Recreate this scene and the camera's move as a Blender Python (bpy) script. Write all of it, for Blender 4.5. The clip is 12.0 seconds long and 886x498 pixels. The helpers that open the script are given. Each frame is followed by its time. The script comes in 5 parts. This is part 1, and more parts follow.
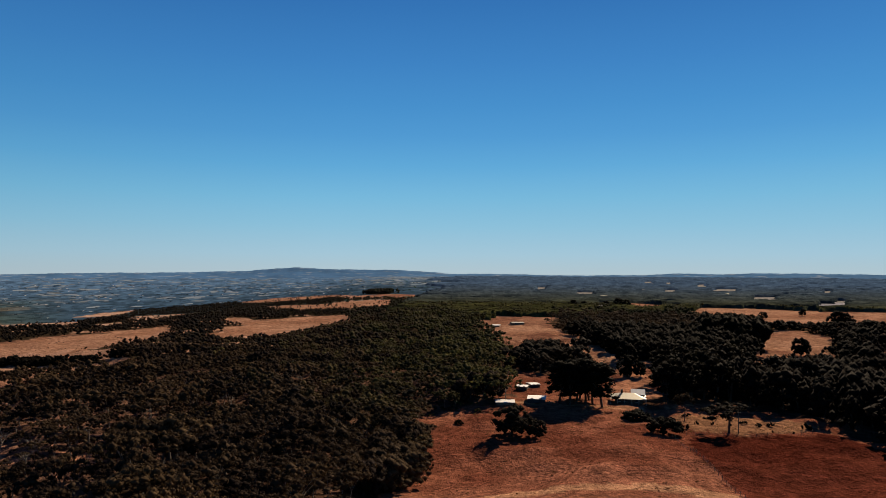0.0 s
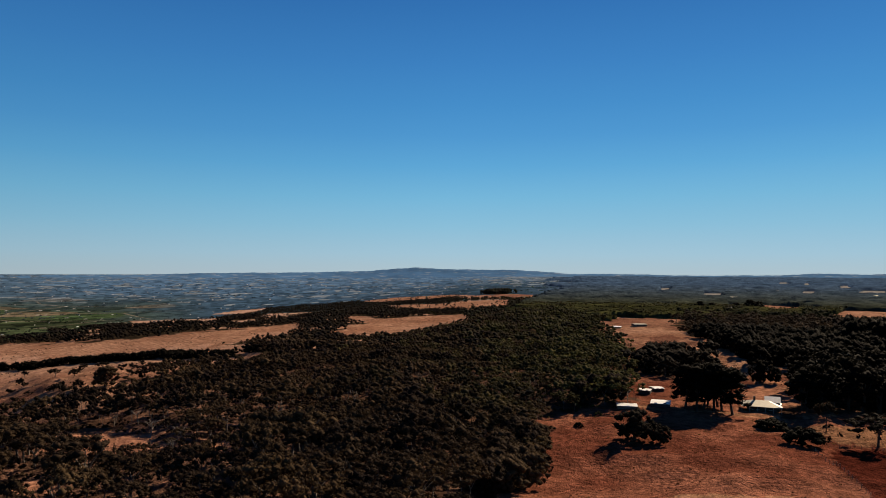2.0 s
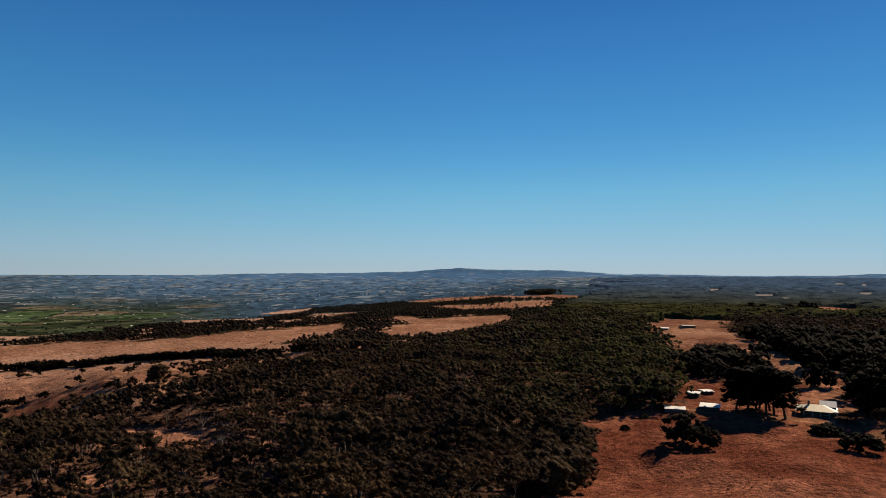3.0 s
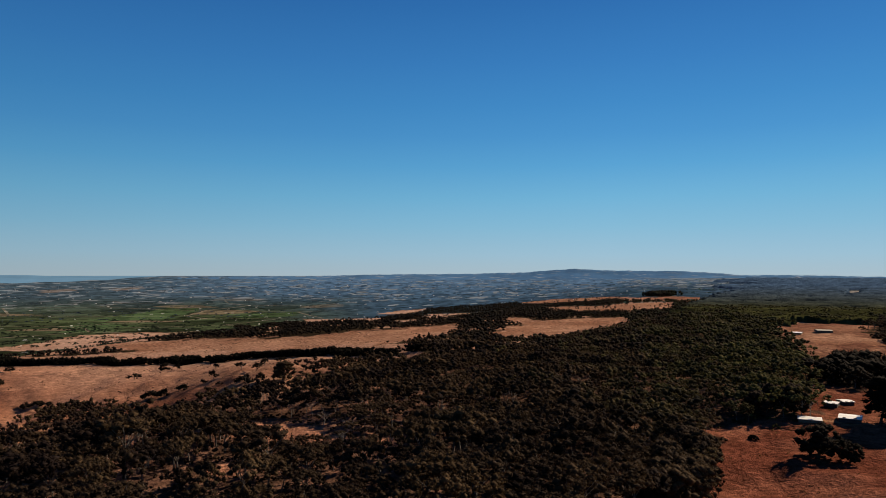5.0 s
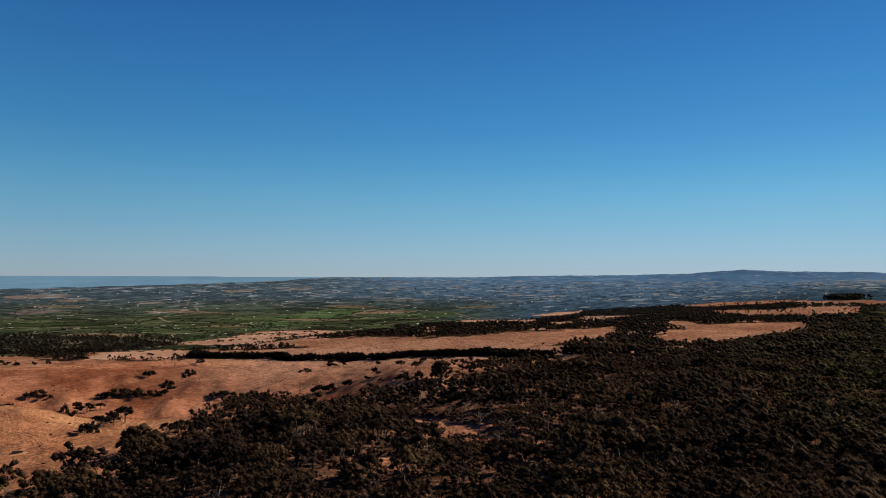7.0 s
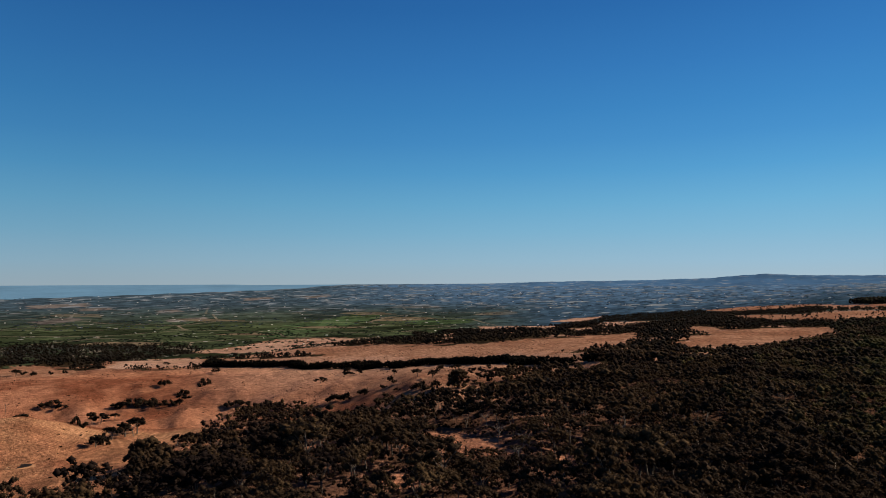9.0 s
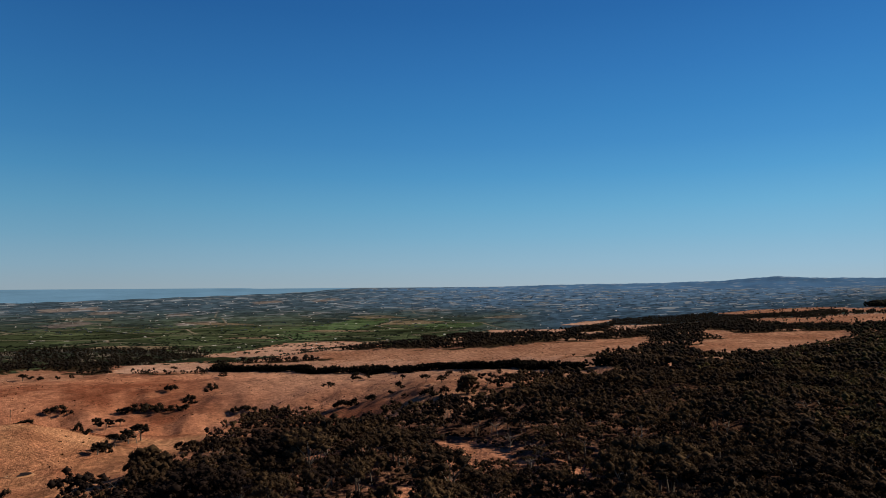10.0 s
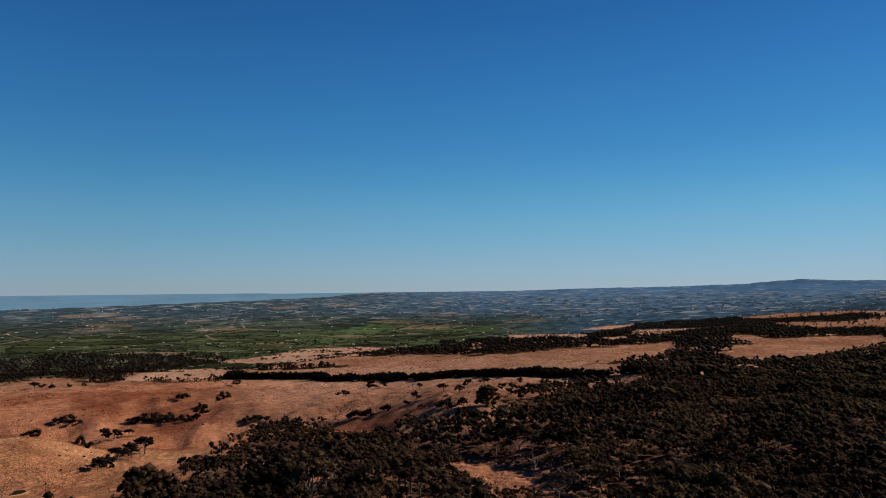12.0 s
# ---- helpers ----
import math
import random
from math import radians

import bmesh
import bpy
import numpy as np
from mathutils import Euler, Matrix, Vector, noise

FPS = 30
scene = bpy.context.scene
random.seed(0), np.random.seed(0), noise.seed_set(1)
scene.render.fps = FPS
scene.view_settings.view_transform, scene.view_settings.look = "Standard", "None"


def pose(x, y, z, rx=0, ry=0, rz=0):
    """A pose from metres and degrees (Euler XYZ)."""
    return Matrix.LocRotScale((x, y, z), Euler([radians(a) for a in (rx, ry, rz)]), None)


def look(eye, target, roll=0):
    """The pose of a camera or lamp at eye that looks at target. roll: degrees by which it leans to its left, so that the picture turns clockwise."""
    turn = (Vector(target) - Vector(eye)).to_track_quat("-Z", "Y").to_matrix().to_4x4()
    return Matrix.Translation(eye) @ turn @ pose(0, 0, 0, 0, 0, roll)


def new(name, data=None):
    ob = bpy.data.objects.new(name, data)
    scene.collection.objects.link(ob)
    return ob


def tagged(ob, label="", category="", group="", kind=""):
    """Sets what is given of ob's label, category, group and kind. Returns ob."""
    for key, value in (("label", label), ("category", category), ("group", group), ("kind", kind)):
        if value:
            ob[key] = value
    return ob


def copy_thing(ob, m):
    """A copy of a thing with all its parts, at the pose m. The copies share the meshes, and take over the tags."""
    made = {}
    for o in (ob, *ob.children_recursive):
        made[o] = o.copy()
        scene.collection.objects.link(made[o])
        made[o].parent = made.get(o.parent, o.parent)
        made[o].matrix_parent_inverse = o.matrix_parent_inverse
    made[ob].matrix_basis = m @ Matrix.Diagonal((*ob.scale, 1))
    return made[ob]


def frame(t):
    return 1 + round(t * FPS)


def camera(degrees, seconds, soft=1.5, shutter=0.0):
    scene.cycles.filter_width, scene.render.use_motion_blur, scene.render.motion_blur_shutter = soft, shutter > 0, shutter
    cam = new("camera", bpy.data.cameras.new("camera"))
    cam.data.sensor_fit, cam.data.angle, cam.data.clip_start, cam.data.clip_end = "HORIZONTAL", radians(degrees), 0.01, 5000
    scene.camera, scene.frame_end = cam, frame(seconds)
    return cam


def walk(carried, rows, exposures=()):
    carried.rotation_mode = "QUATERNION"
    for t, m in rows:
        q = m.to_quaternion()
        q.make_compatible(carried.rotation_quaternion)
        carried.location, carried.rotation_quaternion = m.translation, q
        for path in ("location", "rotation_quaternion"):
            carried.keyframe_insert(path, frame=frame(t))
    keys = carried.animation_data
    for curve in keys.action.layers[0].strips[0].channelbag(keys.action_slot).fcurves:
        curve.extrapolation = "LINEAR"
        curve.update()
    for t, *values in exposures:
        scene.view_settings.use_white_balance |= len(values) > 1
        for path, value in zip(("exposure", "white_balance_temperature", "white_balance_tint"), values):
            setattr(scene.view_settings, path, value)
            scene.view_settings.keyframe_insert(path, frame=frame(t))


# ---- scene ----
cam = camera(64.63, 12.0, soft=0.95)
PATH = [
    (0.0, look((-0.00, 0.00, 55.00), (-0.000, 99.935, 58.600), 0.295)),
    (0.5, look((0.00, -0.02, 54.97), (-4.710, 99.808, 58.535), 0.309)),
    (1.0, look((0.00, -0.04, 54.95), (-9.496, 99.444, 58.469), 0.321)),
    (1.5, look((0.00, -0.06, 54.94), (-13.664, 98.936, 58.446), 0.327)),
    (2.0, look((0.00, -0.09, 54.94), (-16.658, 98.453, 58.457), 0.325)),
    (2.5, look((-0.00, -0.11, 54.95), (-19.525, 97.907, 58.481), 0.318)),
    (4.5, look((-0.05, -0.29, 55.10), (-34.049, 93.682, 58.700), 0.256)),
    (5.0, look((-0.05, -0.29, 55.12), (-38.140, 92.098, 58.725), 0.256)),
    (5.5, look((-0.05, -0.29, 55.13), (-43.858, 89.533, 58.758), 0.263)),
    (6.0, look((-0.03, -0.26, 55.15), (-51.759, 85.237, 58.796), 0.280)),
    (6.5, look((-0.01, -0.25, 55.16), (-56.826, 81.959, 58.842), 0.289)),
    (7.0, look((-0.01, -0.22, 55.16), (-57.339, 81.634, 58.853), 0.245)),
    (9.0, look((-5.48, 8.98, 54.97), (-64.807, 89.354, 59.594), -0.197)),
    (9.5, look((-7.83, 12.40, 55.02), (-67.680, 92.364, 59.879), -0.252)),
    (10.0, look((-10.73, 16.48, 55.10), (-71.086, 96.052, 60.190), -0.306)),
    (10.5, look((-13.88, 20.95, 55.08), (-74.774, 100.092, 60.402), -0.366)),
    (11.0, look((-17.21, 25.29, 55.04), (-78.590, 104.048, 60.563), -0.444)),
    (11.5, look((-20.34, 29.61, 55.18), (-82.254, 107.930, 60.830), -0.495)),
    (12.0, look((-23.01, 33.95, 55.54), (-85.446, 111.854, 61.254), -0.539)),
]
walk(cam, PATH, [(0.0, 1.02, 6800, 10), (4.5, 0.92, 6600, 10), (7.0, 0.91, 6500, 10), (9.0, 0.86, 6400, 10), (12.0, 0.76, 6350, 10)])

# ---- light ----
SUN_AZ, SUN_EL = -32.0, 30.0
sun_way = Vector((-math.sin(radians(SUN_AZ)) * math.cos(radians(SUN_EL)), math.cos(radians(SUN_AZ)) * math.cos(radians(SUN_EL)), math.sin(radians(SUN_EL))))
world = bpy.data.worlds.new("world")
scene.world = world
world.use_nodes = True
sky = world.node_tree.nodes.new("ShaderNodeTexSky")
sky.sky_type, sky.sun_disc = "NISHITA", False
sky.sun_elevation, sky.sun_rotation = radians(SUN_EL), radians(-SUN_AZ)
sky.altitude, sky.air_density, sky.dust_density, sky.ozone_density = 1600, 0.85, 0.0, 4.0
world.node_tree.nodes["Background"].inputs[1].default_value = 0.052
hue = world.node_tree.nodes.new("ShaderNodeHueSaturation")
hue.inputs["Saturation"].default_value = 1.14
tint = world.node_tree.nodes.new("ShaderNodeMix")
tint.data_type, tint.blend_type = "RGBA", "MULTIPLY"
tint.inputs["Factor"].default_value, tint.inputs["B"].default_value = 1.0, (0.79, 0.94, 0.955, 1)
world.node_tree.links.new(sky.outputs[0], tint.inputs["A"])
world.node_tree.links.new(tint.outputs["Result"], hue.inputs["Color"])
# dry haze dims and greys the brightest sky, low over the horizon
nt = world.node_tree


def sum_node(kind, a, b):
    n = nt.nodes.new("ShaderNodeMath")
    n.operation = kind
    for slot, v in enumerate((a, b)):
        if isinstance(v, float):
            n.inputs[slot].default_value = v
        else:
            nt.links.new(v, n.inputs[slot])
    return n.outputs[0]


light = nt.nodes.new("ShaderNodeRGBToBW")
nt.links.new(hue.outputs[0], light.inputs[0])
over = sum_node("MAXIMUM", sum_node("SUBTRACT", light.outputs[0], 4.3), 0.0)
dim = sum_node("DIVIDE", 6.0, sum_node("ADD", over, 6.0))
grey = nt.nodes.new("ShaderNodeVectorMath")
grey.operation = "SCALE"
grey.inputs[0].default_value = (0.64, 1.02, 1.48)
nt.links.new(light.outputs[0], grey.inputs["Scale"])
blend = nt.nodes.new("ShaderNodeMix")
blend.data_type = "RGBA"
nt.links.new(sum_node("MINIMUM", sum_node("MULTIPLY", sum_node("MAXIMUM", sum_node("SUBTRACT", light.outputs[0], 3.3), 0.0), 0.22), 0.75), blend.inputs["Factor"])
nt.links.new(hue.outputs[0], blend.inputs["A"])
nt.links.new(grey.outputs[0], blend.inputs["B"])
veil = nt.nodes.new("ShaderNodeVectorMath")
veil.operation = "SCALE"
nt.links.new(blend.outputs["Result"], veil.inputs[0])
nt.links.new(dim, veil.inputs["Scale"])
# clear dry air: an even fall of brightness from the pale horizon to the deep blue above, the same all round
SKY_BANDS = [
    (0.000, (4.13, 5.27, 5.97)),
    (0.012, (3.86, 5.33, 6.24)),
    (0.028, (3.42, 5.39, 6.72)),
    (0.068, (2.38, 5.03, 6.94)),
    (0.108, (1.65, 4.56, 6.94)),
    (0.152, (1.02, 3.76, 6.72)),
    (0.194, (0.70, 3.05, 6.31)),
    (0.235, (0.53, 2.62, 5.91)),
    (0.290, (0.40, 2.12, 5.39)),
    (0.364, (0.27, 1.59, 4.56)),
    (0.600, (0.10, 0.65, 2.54)),
    (1.000, (0.04, 0.25, 1.22)),
]
height = nt.nodes.new("ShaderNodeSeparateXYZ")
nt.links.new(nt.nodes.new("ShaderNodeTexCoord").outputs["Generated"], height.inputs[0])
ramp = nt.nodes.new("ShaderNodeValToRGB")
while len(ramp.color_ramp.elements) < len(SKY_BANDS):
    ramp.color_ramp.elements.new(0.5)
for e, (z, c) in zip(ramp.color_ramp.elements, SKY_BANDS):
    e.position, e.color = z, (*c, 1)
nt.links.new(height.outputs["Z"], ramp.inputs[0])
air = nt.nodes.new("ShaderNodeMix")
air.data_type = "RGBA"
air.inputs["Factor"].default_value = 0.9
nt.links.new(veil.outputs[0], air.inputs["A"])
towards = nt.nodes.new("ShaderNodeVectorMath")
towards.operation = "DOT_PRODUCT"
towards.inputs[1].default_value = Vector((sun_way.x, sun_way.y, 0)).normalized()
nt.links.new(height.inputs[0].links[0].from_socket, towards.inputs[0])
side = nt.nodes.new("ShaderNodeMapRange")
side.inputs[1].default_value, side.inputs[2].default_value, side.inputs[3].default_value, side.inputs[4].default_value = -0.1, 0.75, 0.76, 1.0
nt.links.new(towards.outputs["Value"], side.inputs[0])
lit = nt.nodes.new("ShaderNodeVectorMath")
lit.operation = "SCALE"
nt.links.new(ramp.outputs[0], lit.inputs[0])
nt.links.new(side.outputs[0], lit.inputs["Scale"])
nt.links.new(lit.outputs[0], air.inputs["B"])
nt.links.new(air.outputs["Result"], nt.nodes["Background"].inputs[0])
lamp = bpy.data.lights.new("sun", "SUN")
lamp.energy, lamp.angle, lamp.color = 5.0, radians(0.53), (1.0, 0.80, 0.58)
sun = new("sun", lamp)
sun.matrix_world = look(sun_way * 900, (0, 0, 0))


# ---- materials ----
def material(name, rough=0.85, metal=0.0, spec=0.3):
    m = bpy.data.materials.new(name)
    m.use_nodes = True
    nodes = m.node_tree.nodes
    b = nodes["Principled BSDF"]
    b.inputs["Roughness"].default_value, b.inputs["Metallic"].default_value = rough, metal
    b.inputs["Specular IOR Level"].default_value = spec
    return m, nodes, m.node_tree.links, b


def noise_node(nodes, links, coords, size, detail=4.0, rough=0.6, stretch=(1, 1, 1)):
    mp = nodes.new("ShaderNodeMapping")
    mp.inputs["Scale"].default_value = stretch
    links.new(coords, mp.inputs[0])
    n = nodes.new("ShaderNodeTexNoise")
    n.inputs["Scale"].default_value, n.inputs["Detail"].default_value, n.inputs["Roughness"].default_value = 1.0 / size, detail, rough
    links.new(mp.outputs[0], n.inputs["Vector"])
    return n.outputs[0]


def scaled(nodes, links, value, low, high, start=0.3, end=0.7):
    r = nodes.new("ShaderNodeMapRange")
    r.inputs[1].default_value, r.inputs[2].default_value = start, end
    r.inputs[3].default_value, r.inputs[4].default_value = low, high
    links.new(value, r.inputs[0])
    return r.outputs[0]


def times(nodes, links, colour, value):
    v = nodes.new("ShaderNodeVectorMath")
    v.operation = "SCALE"
    links.new(colour, v.inputs[0])
    links.new(value, v.inputs["Scale"])
    return v.outputs[0]


def math_node(nodes, links, kind, a, b):
    n = nodes.new("ShaderNodeMath")
    n.operation = kind
    for slot, v in enumerate((a, b)):
        if isinstance(v, (int, float)):
            n.inputs[slot].default_value = v
        else:
            links.new(v, n.inputs[slot])
    return n.outputs[0]


def mixed(nodes, links, a, b, factor):
    n = nodes.new("ShaderNodeMix")
    n.data_type = "RGBA"
    for slot, v in (("A", a), ("B", b), ("Factor", factor)):
        if isinstance(v, tuple):
            n.inputs[slot].default_value = (*v, 1)
        else:
            links.new(v, n.inputs[slot])
    return n.outputs["Result"]


def cells(nodes, links, coords, wide, deep, turn, feature="F1"):
    """Irregular plots of about that size in metres: their random colour and the distance in them."""
    mp = nodes.new("ShaderNodeMapping")
    mp.vector_type = "TEXTURE"
    mp.inputs["Scale"].default_value, mp.inputs["Rotation"].default_value = (wide, deep, 1e6), (0, 0, turn)
    links.new(coords, mp.inputs[0])
    v = nodes.new("ShaderNodeTexVoronoi")
    v.feature, v.voronoi_dimensions = feature, "2D"
    v.inputs["Scale"].default_value = 1.0
    links.new(mp.outputs[0], v.inputs["Vector"])
    if feature == "DISTANCE_TO_EDGE":
        return v.outputs["Distance"]
    sep = nodes.new("ShaderNodeSeparateColor")
    links.new(v.outputs["Color"], sep.inputs[0])
    return sep.outputs[0], sep.outputs[1], v.outputs["Distance"]


def ground_material():
    m, nodes, links, b = material("land", 1.0, 0, 0.0)
    att = nodes.new("ShaderNodeAttribute")
    att.attribute_name = "cover"
    use = nodes.new("ShaderNodeAttribute")
    use.attribute_name = "plots"
    kind = nodes.new("ShaderNodeSeparateColor")
    links.new(use.outputs["Color"], kind.inputs[0])
    flat, far, pale = kind.outputs[0], kind.outputs[1], kind.outputs[2]
    co = nodes.new("ShaderNodeTexCoord").outputs["Object"]
    grass = times(nodes, links, att.outputs["Color"], scaled(nodes, links, noise_node(nodes, links, co, 22, 5), 0.82, 1.18))
    grass = times(nodes, links, grass, scaled(nodes, links, noise_node(nodes, links, co, 5.0, 4, 0.75), 0.56, 1.40))
    grass = times(nodes, links, grass, scaled(nodes, links, noise_node(nodes, links, co, 1.1, 3, 0.7), 0.68, 1.32))
    # narrow stock paths that follow the contours
    sep = nodes.new("ShaderNodeMapping")
    sep.inputs["Scale"].default_value = (0.012, 0.012, 0.9)
    links.new(co, sep.inputs[0])
    path = nodes.new("ShaderNodeTexWave")
    path.bands_direction = "Z"
    path.inputs["Scale"].default_value, path.inputs["Distortion"].default_value = 0.75, 5.5
    path.inputs["Detail"].default_value, path.inputs["Detail Scale"].default_value = 3.0, 2.0
    links.new(sep.outputs[0], path.inputs["Vector"])
    trodden = math_node(nodes, links, "MULTIPLY", math_node(nodes, links, "SUBTRACT", path.outputs["Fac"], 0.55), scaled(nodes, links, noise_node(nodes, links, co, 14, 3), 0.05, 0.6))
    grass = times(nodes, links, grass, math_node(nodes, links, "ADD", trodden, 1.0))
    # the plain: vineyards and paddocks below the slopes, finer strips of scrub and cleared land far off
    plots = times(nodes, links, att.outputs["Color"], scaled(nodes, links, noise_node(nodes, links, co, 55, 5, 0.7), 0.7, 1.3))
    r1, g1, _ = cells(nodes, links, co, 165, 95, 0.55)
    hedge = cells(nodes, links, co, 165, 95, 0.55, "DISTANCE_TO_EDGE")
    near_plots = times(nodes, links, plots, scaled(nodes, links, g1, 0.5, 1.5, 0, 1))
    near_plots = mixed(nodes, links, near_plots, (0.1304, 0.1043, 0.0704), math_node(nodes, links, "GREATER_THAN", r1, 0.90))
    trees = math_node(nodes, links, "LESS_THAN", hedge, scaled(nodes, links, noise_node(nodes, links, co, 40, 3), -0.02, 0.10))
    near_plots = mixed(nodes, links, near_plots, (0.0115, 0.0156, 0.0104), trees)
    lane = cells(nodes, links, co, 420, 300, 0.4, "DISTANCE_TO_EDGE")
    near_plots = mixed(nodes, links, near_plots, (0.158, 0.1343, 0.1027), math_node(nodes, links, "LESS_THAN", lane, 0.010))
    r2, g2, _ = cells(nodes, links, co, 34, 58, 0.15)
    far_plots = times(nodes, links, plots, scaled(nodes, links, g2, 0.70, 1.30, 0, 1))
    bare = math_node(nodes, links, "GREATER_THAN", math_node(nodes, links, "ADD", r2, math_node(nodes, links, "MULTIPLY", pale, 0.55)), 1.0)
    # bare plots far off turn bluer: haze mixed into their colour
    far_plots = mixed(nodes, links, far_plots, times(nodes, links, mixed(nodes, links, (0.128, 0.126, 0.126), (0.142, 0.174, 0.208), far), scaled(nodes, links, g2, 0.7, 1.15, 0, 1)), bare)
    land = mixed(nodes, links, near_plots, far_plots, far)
    r3, g3, d3 = cells(nodes, links, co, 24, 40, 0.3)
    copse = math_node(nodes, links, "LESS_THAN", math_node(nodes, links, "ADD", g3, scaled(nodes, links, noise_node(nodes, links, co, 120, 3), -0.25, 0.25)), 0.30)
    land = times(nodes, links, land, scaled(nodes, links, copse, 1.05, 0.64, 0, 1))
    roofs = math_node(nodes, links, "MULTIPLY", math_node(nodes, links, "GREATER_THAN", math_node(nodes, links, "ADD", r3, scaled(nodes, links, noise_node(nodes, links, co, 260, 3), -0.05, 0.07)), 0.98), math_node(nodes, links, "LESS_THAN", d3, 0.2))
    land = mixed(nodes, links, land, (0.3233, 0.3233, 0.3128), roofs)
    links.new(mixed(nodes, links, grass, land, flat), b.inputs["Base Color"])
    bump = nodes.new("ShaderNodeBump")
    bump.inputs["Strength"].default_value, bump.inputs["Distance"].default_value = 1.0, 1.5
    links.new(noise_node(nodes, links, co, 1.7, 4, 0.7), bump.inputs["Height"])
    links.new(bump.outputs[0], b.inputs["Normal"])
    return m


def foliage_material(name, dark, light, by_tone):
    """Leaves: dark to light by tree, and leaf by leaf a little."""
    m, nodes, links, b = material(name, 0.9, 0, 0.03)
    mix = nodes.new("ShaderNodeMix")
    mix.data_type = "RGBA"
    mix.inputs["A"].default_value, mix.inputs["B"].default_value = (*dark, 1), (*light, 1)
    if by_tone:
        att = nodes.new("ShaderNodeAttribute")
        att.attribute_name = "tone"
        links.new(att.outputs["Fac"], mix.inputs["Factor"])
        other = nodes.new("ShaderNodeAttribute")
        other.attribute_name = "green"
        lush = nodes.new("ShaderNodeMix")
        lush.data_type, lush.blend_type = "RGBA", "MULTIPLY"
        lush.inputs["B"].default_value = (1.3, 1.85, 1.1, 1)
        links.new(other.outputs["Fac"], lush.inputs["Factor"])
        links.new(mix.outputs["Result"], lush.inputs["A"])
        mix = lush
    else:
        links.new(nodes.new("ShaderNodeObjectInfo").outputs["Random"], mix.inputs["Factor"])
    geo = nodes.new("ShaderNodeNewGeometry")
    c = times(nodes, links, mix.outputs["Result"], scaled(nodes, links, geo.outputs["Random Per Island"], 0.8, 1.2, 0, 1))
    links.new(c, b.inputs["Base Color"])
    thin = nodes.new("ShaderNodeBsdfTranslucent")
    links.new(c, thin.inputs["Color"])
    both = nodes.new("ShaderNodeMixShader")
    both.inputs[0].default_value = 0.32
    links.new(b.outputs[0], both.inputs[1])
    links.new(thin.outputs[0], both.inputs[2])
    links.new(both.outputs[0], nodes["Material Output"].inputs["Surface"])
    return m


def plain_material(name, colour, rough=0.8, metal=0.0, size=1.0, swing=0.2, spec=0.3):
    m, nodes, links, b = material(name, rough, metal, spec)
    co = nodes.new("ShaderNodeTexCoord").outputs["Object"]
    rgb = nodes.new("ShaderNodeRGB")
    rgb.outputs[0].default_value = (*colour, 1)
    c = times(nodes, links, rgb.outputs[0], scaled(nodes, links, noise_node(nodes, links, co, size, 4), 1 - swing, 1 + swing))
    c = times(nodes, links, c, scaled(nodes, links, noise_node(nodes, links, co, size * 0.12, 3), 1 - swing / 2, 1 + swing / 2))
    links.new(c, b.inputs["Base Color"])
    return m


LAND = ground_material()
GUM = foliage_material("gum_leaves", (0.0136, 0.0094, 0.0081), (0.0599, 0.0399, 0.0216), False)
GUM_MASS = foliage_material("gum_leaves_mass", (0.0136, 0.0094, 0.0081), (0.0575, 0.0374, 0.0198), True)
OLIVE_MASS = foliage_material("olive_leaves_mass", (0.0068, 0.0058, 0.005), (0.0231, 0.0184, 0.0111), True)
OLIVE = foliage_material("olive_leaves", (0.0068, 0.0054, 0.0046), (0.0204, 0.015, 0.0092), False)
DUSK = foliage_material("dark_gum_leaves", (0.0038, 0.0033, 0.003), (0.0115, 0.0086, 0.0058), False)
DUSK_MASS = foliage_material("dark_gum_leaves_mass", (0.0082, 0.0068, 0.0059), (0.0245, 0.0184, 0.0124), True)
PINE = foliage_material("pine_needles", (0.0029, 0.0027, 0.002), (0.0057, 0.0053, 0.0035), False)
PINE_MASS = foliage_material("pine_needles_mass", (0.0031, 0.0029, 0.0022), (0.0076, 0.0067, 0.0045), True)
FAR_LEAVES = foliage_material("far_leaves", (0.0115, 0.0177, 0.0125), (0.0219, 0.0313, 0.0209), True)
BARK = plain_material("pale_bark", (0.098, 0.084, 0.069), 0.9, 0, 1.5, 0.35)
DARK_BARK = plain_material("dark_bark", (0.0448, 0.0336, 0.0252), 0.9, 0, 1.0, 0.3)
DEAD_WOOD = plain_material("bleached_wood", (0.1488, 0.124, 0.0992), 0.9, 0, 1.0, 0.2)


def hill_material():
    """Wooded far slopes with paler cleared strips, both coloured blue to stand in for haze."""
    m, nodes, links, b = material("far_hills", 1.0, 0, 0.0)
    co = nodes.new("ShaderNodeTexCoord").outputs["Object"]
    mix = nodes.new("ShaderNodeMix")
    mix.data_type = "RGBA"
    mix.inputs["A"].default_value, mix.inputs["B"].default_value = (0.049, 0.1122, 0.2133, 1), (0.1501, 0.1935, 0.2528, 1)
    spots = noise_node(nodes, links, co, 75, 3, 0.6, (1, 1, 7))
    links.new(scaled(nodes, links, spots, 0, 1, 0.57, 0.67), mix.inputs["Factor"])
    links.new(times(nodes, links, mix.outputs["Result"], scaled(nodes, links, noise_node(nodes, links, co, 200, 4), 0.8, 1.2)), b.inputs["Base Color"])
    return m


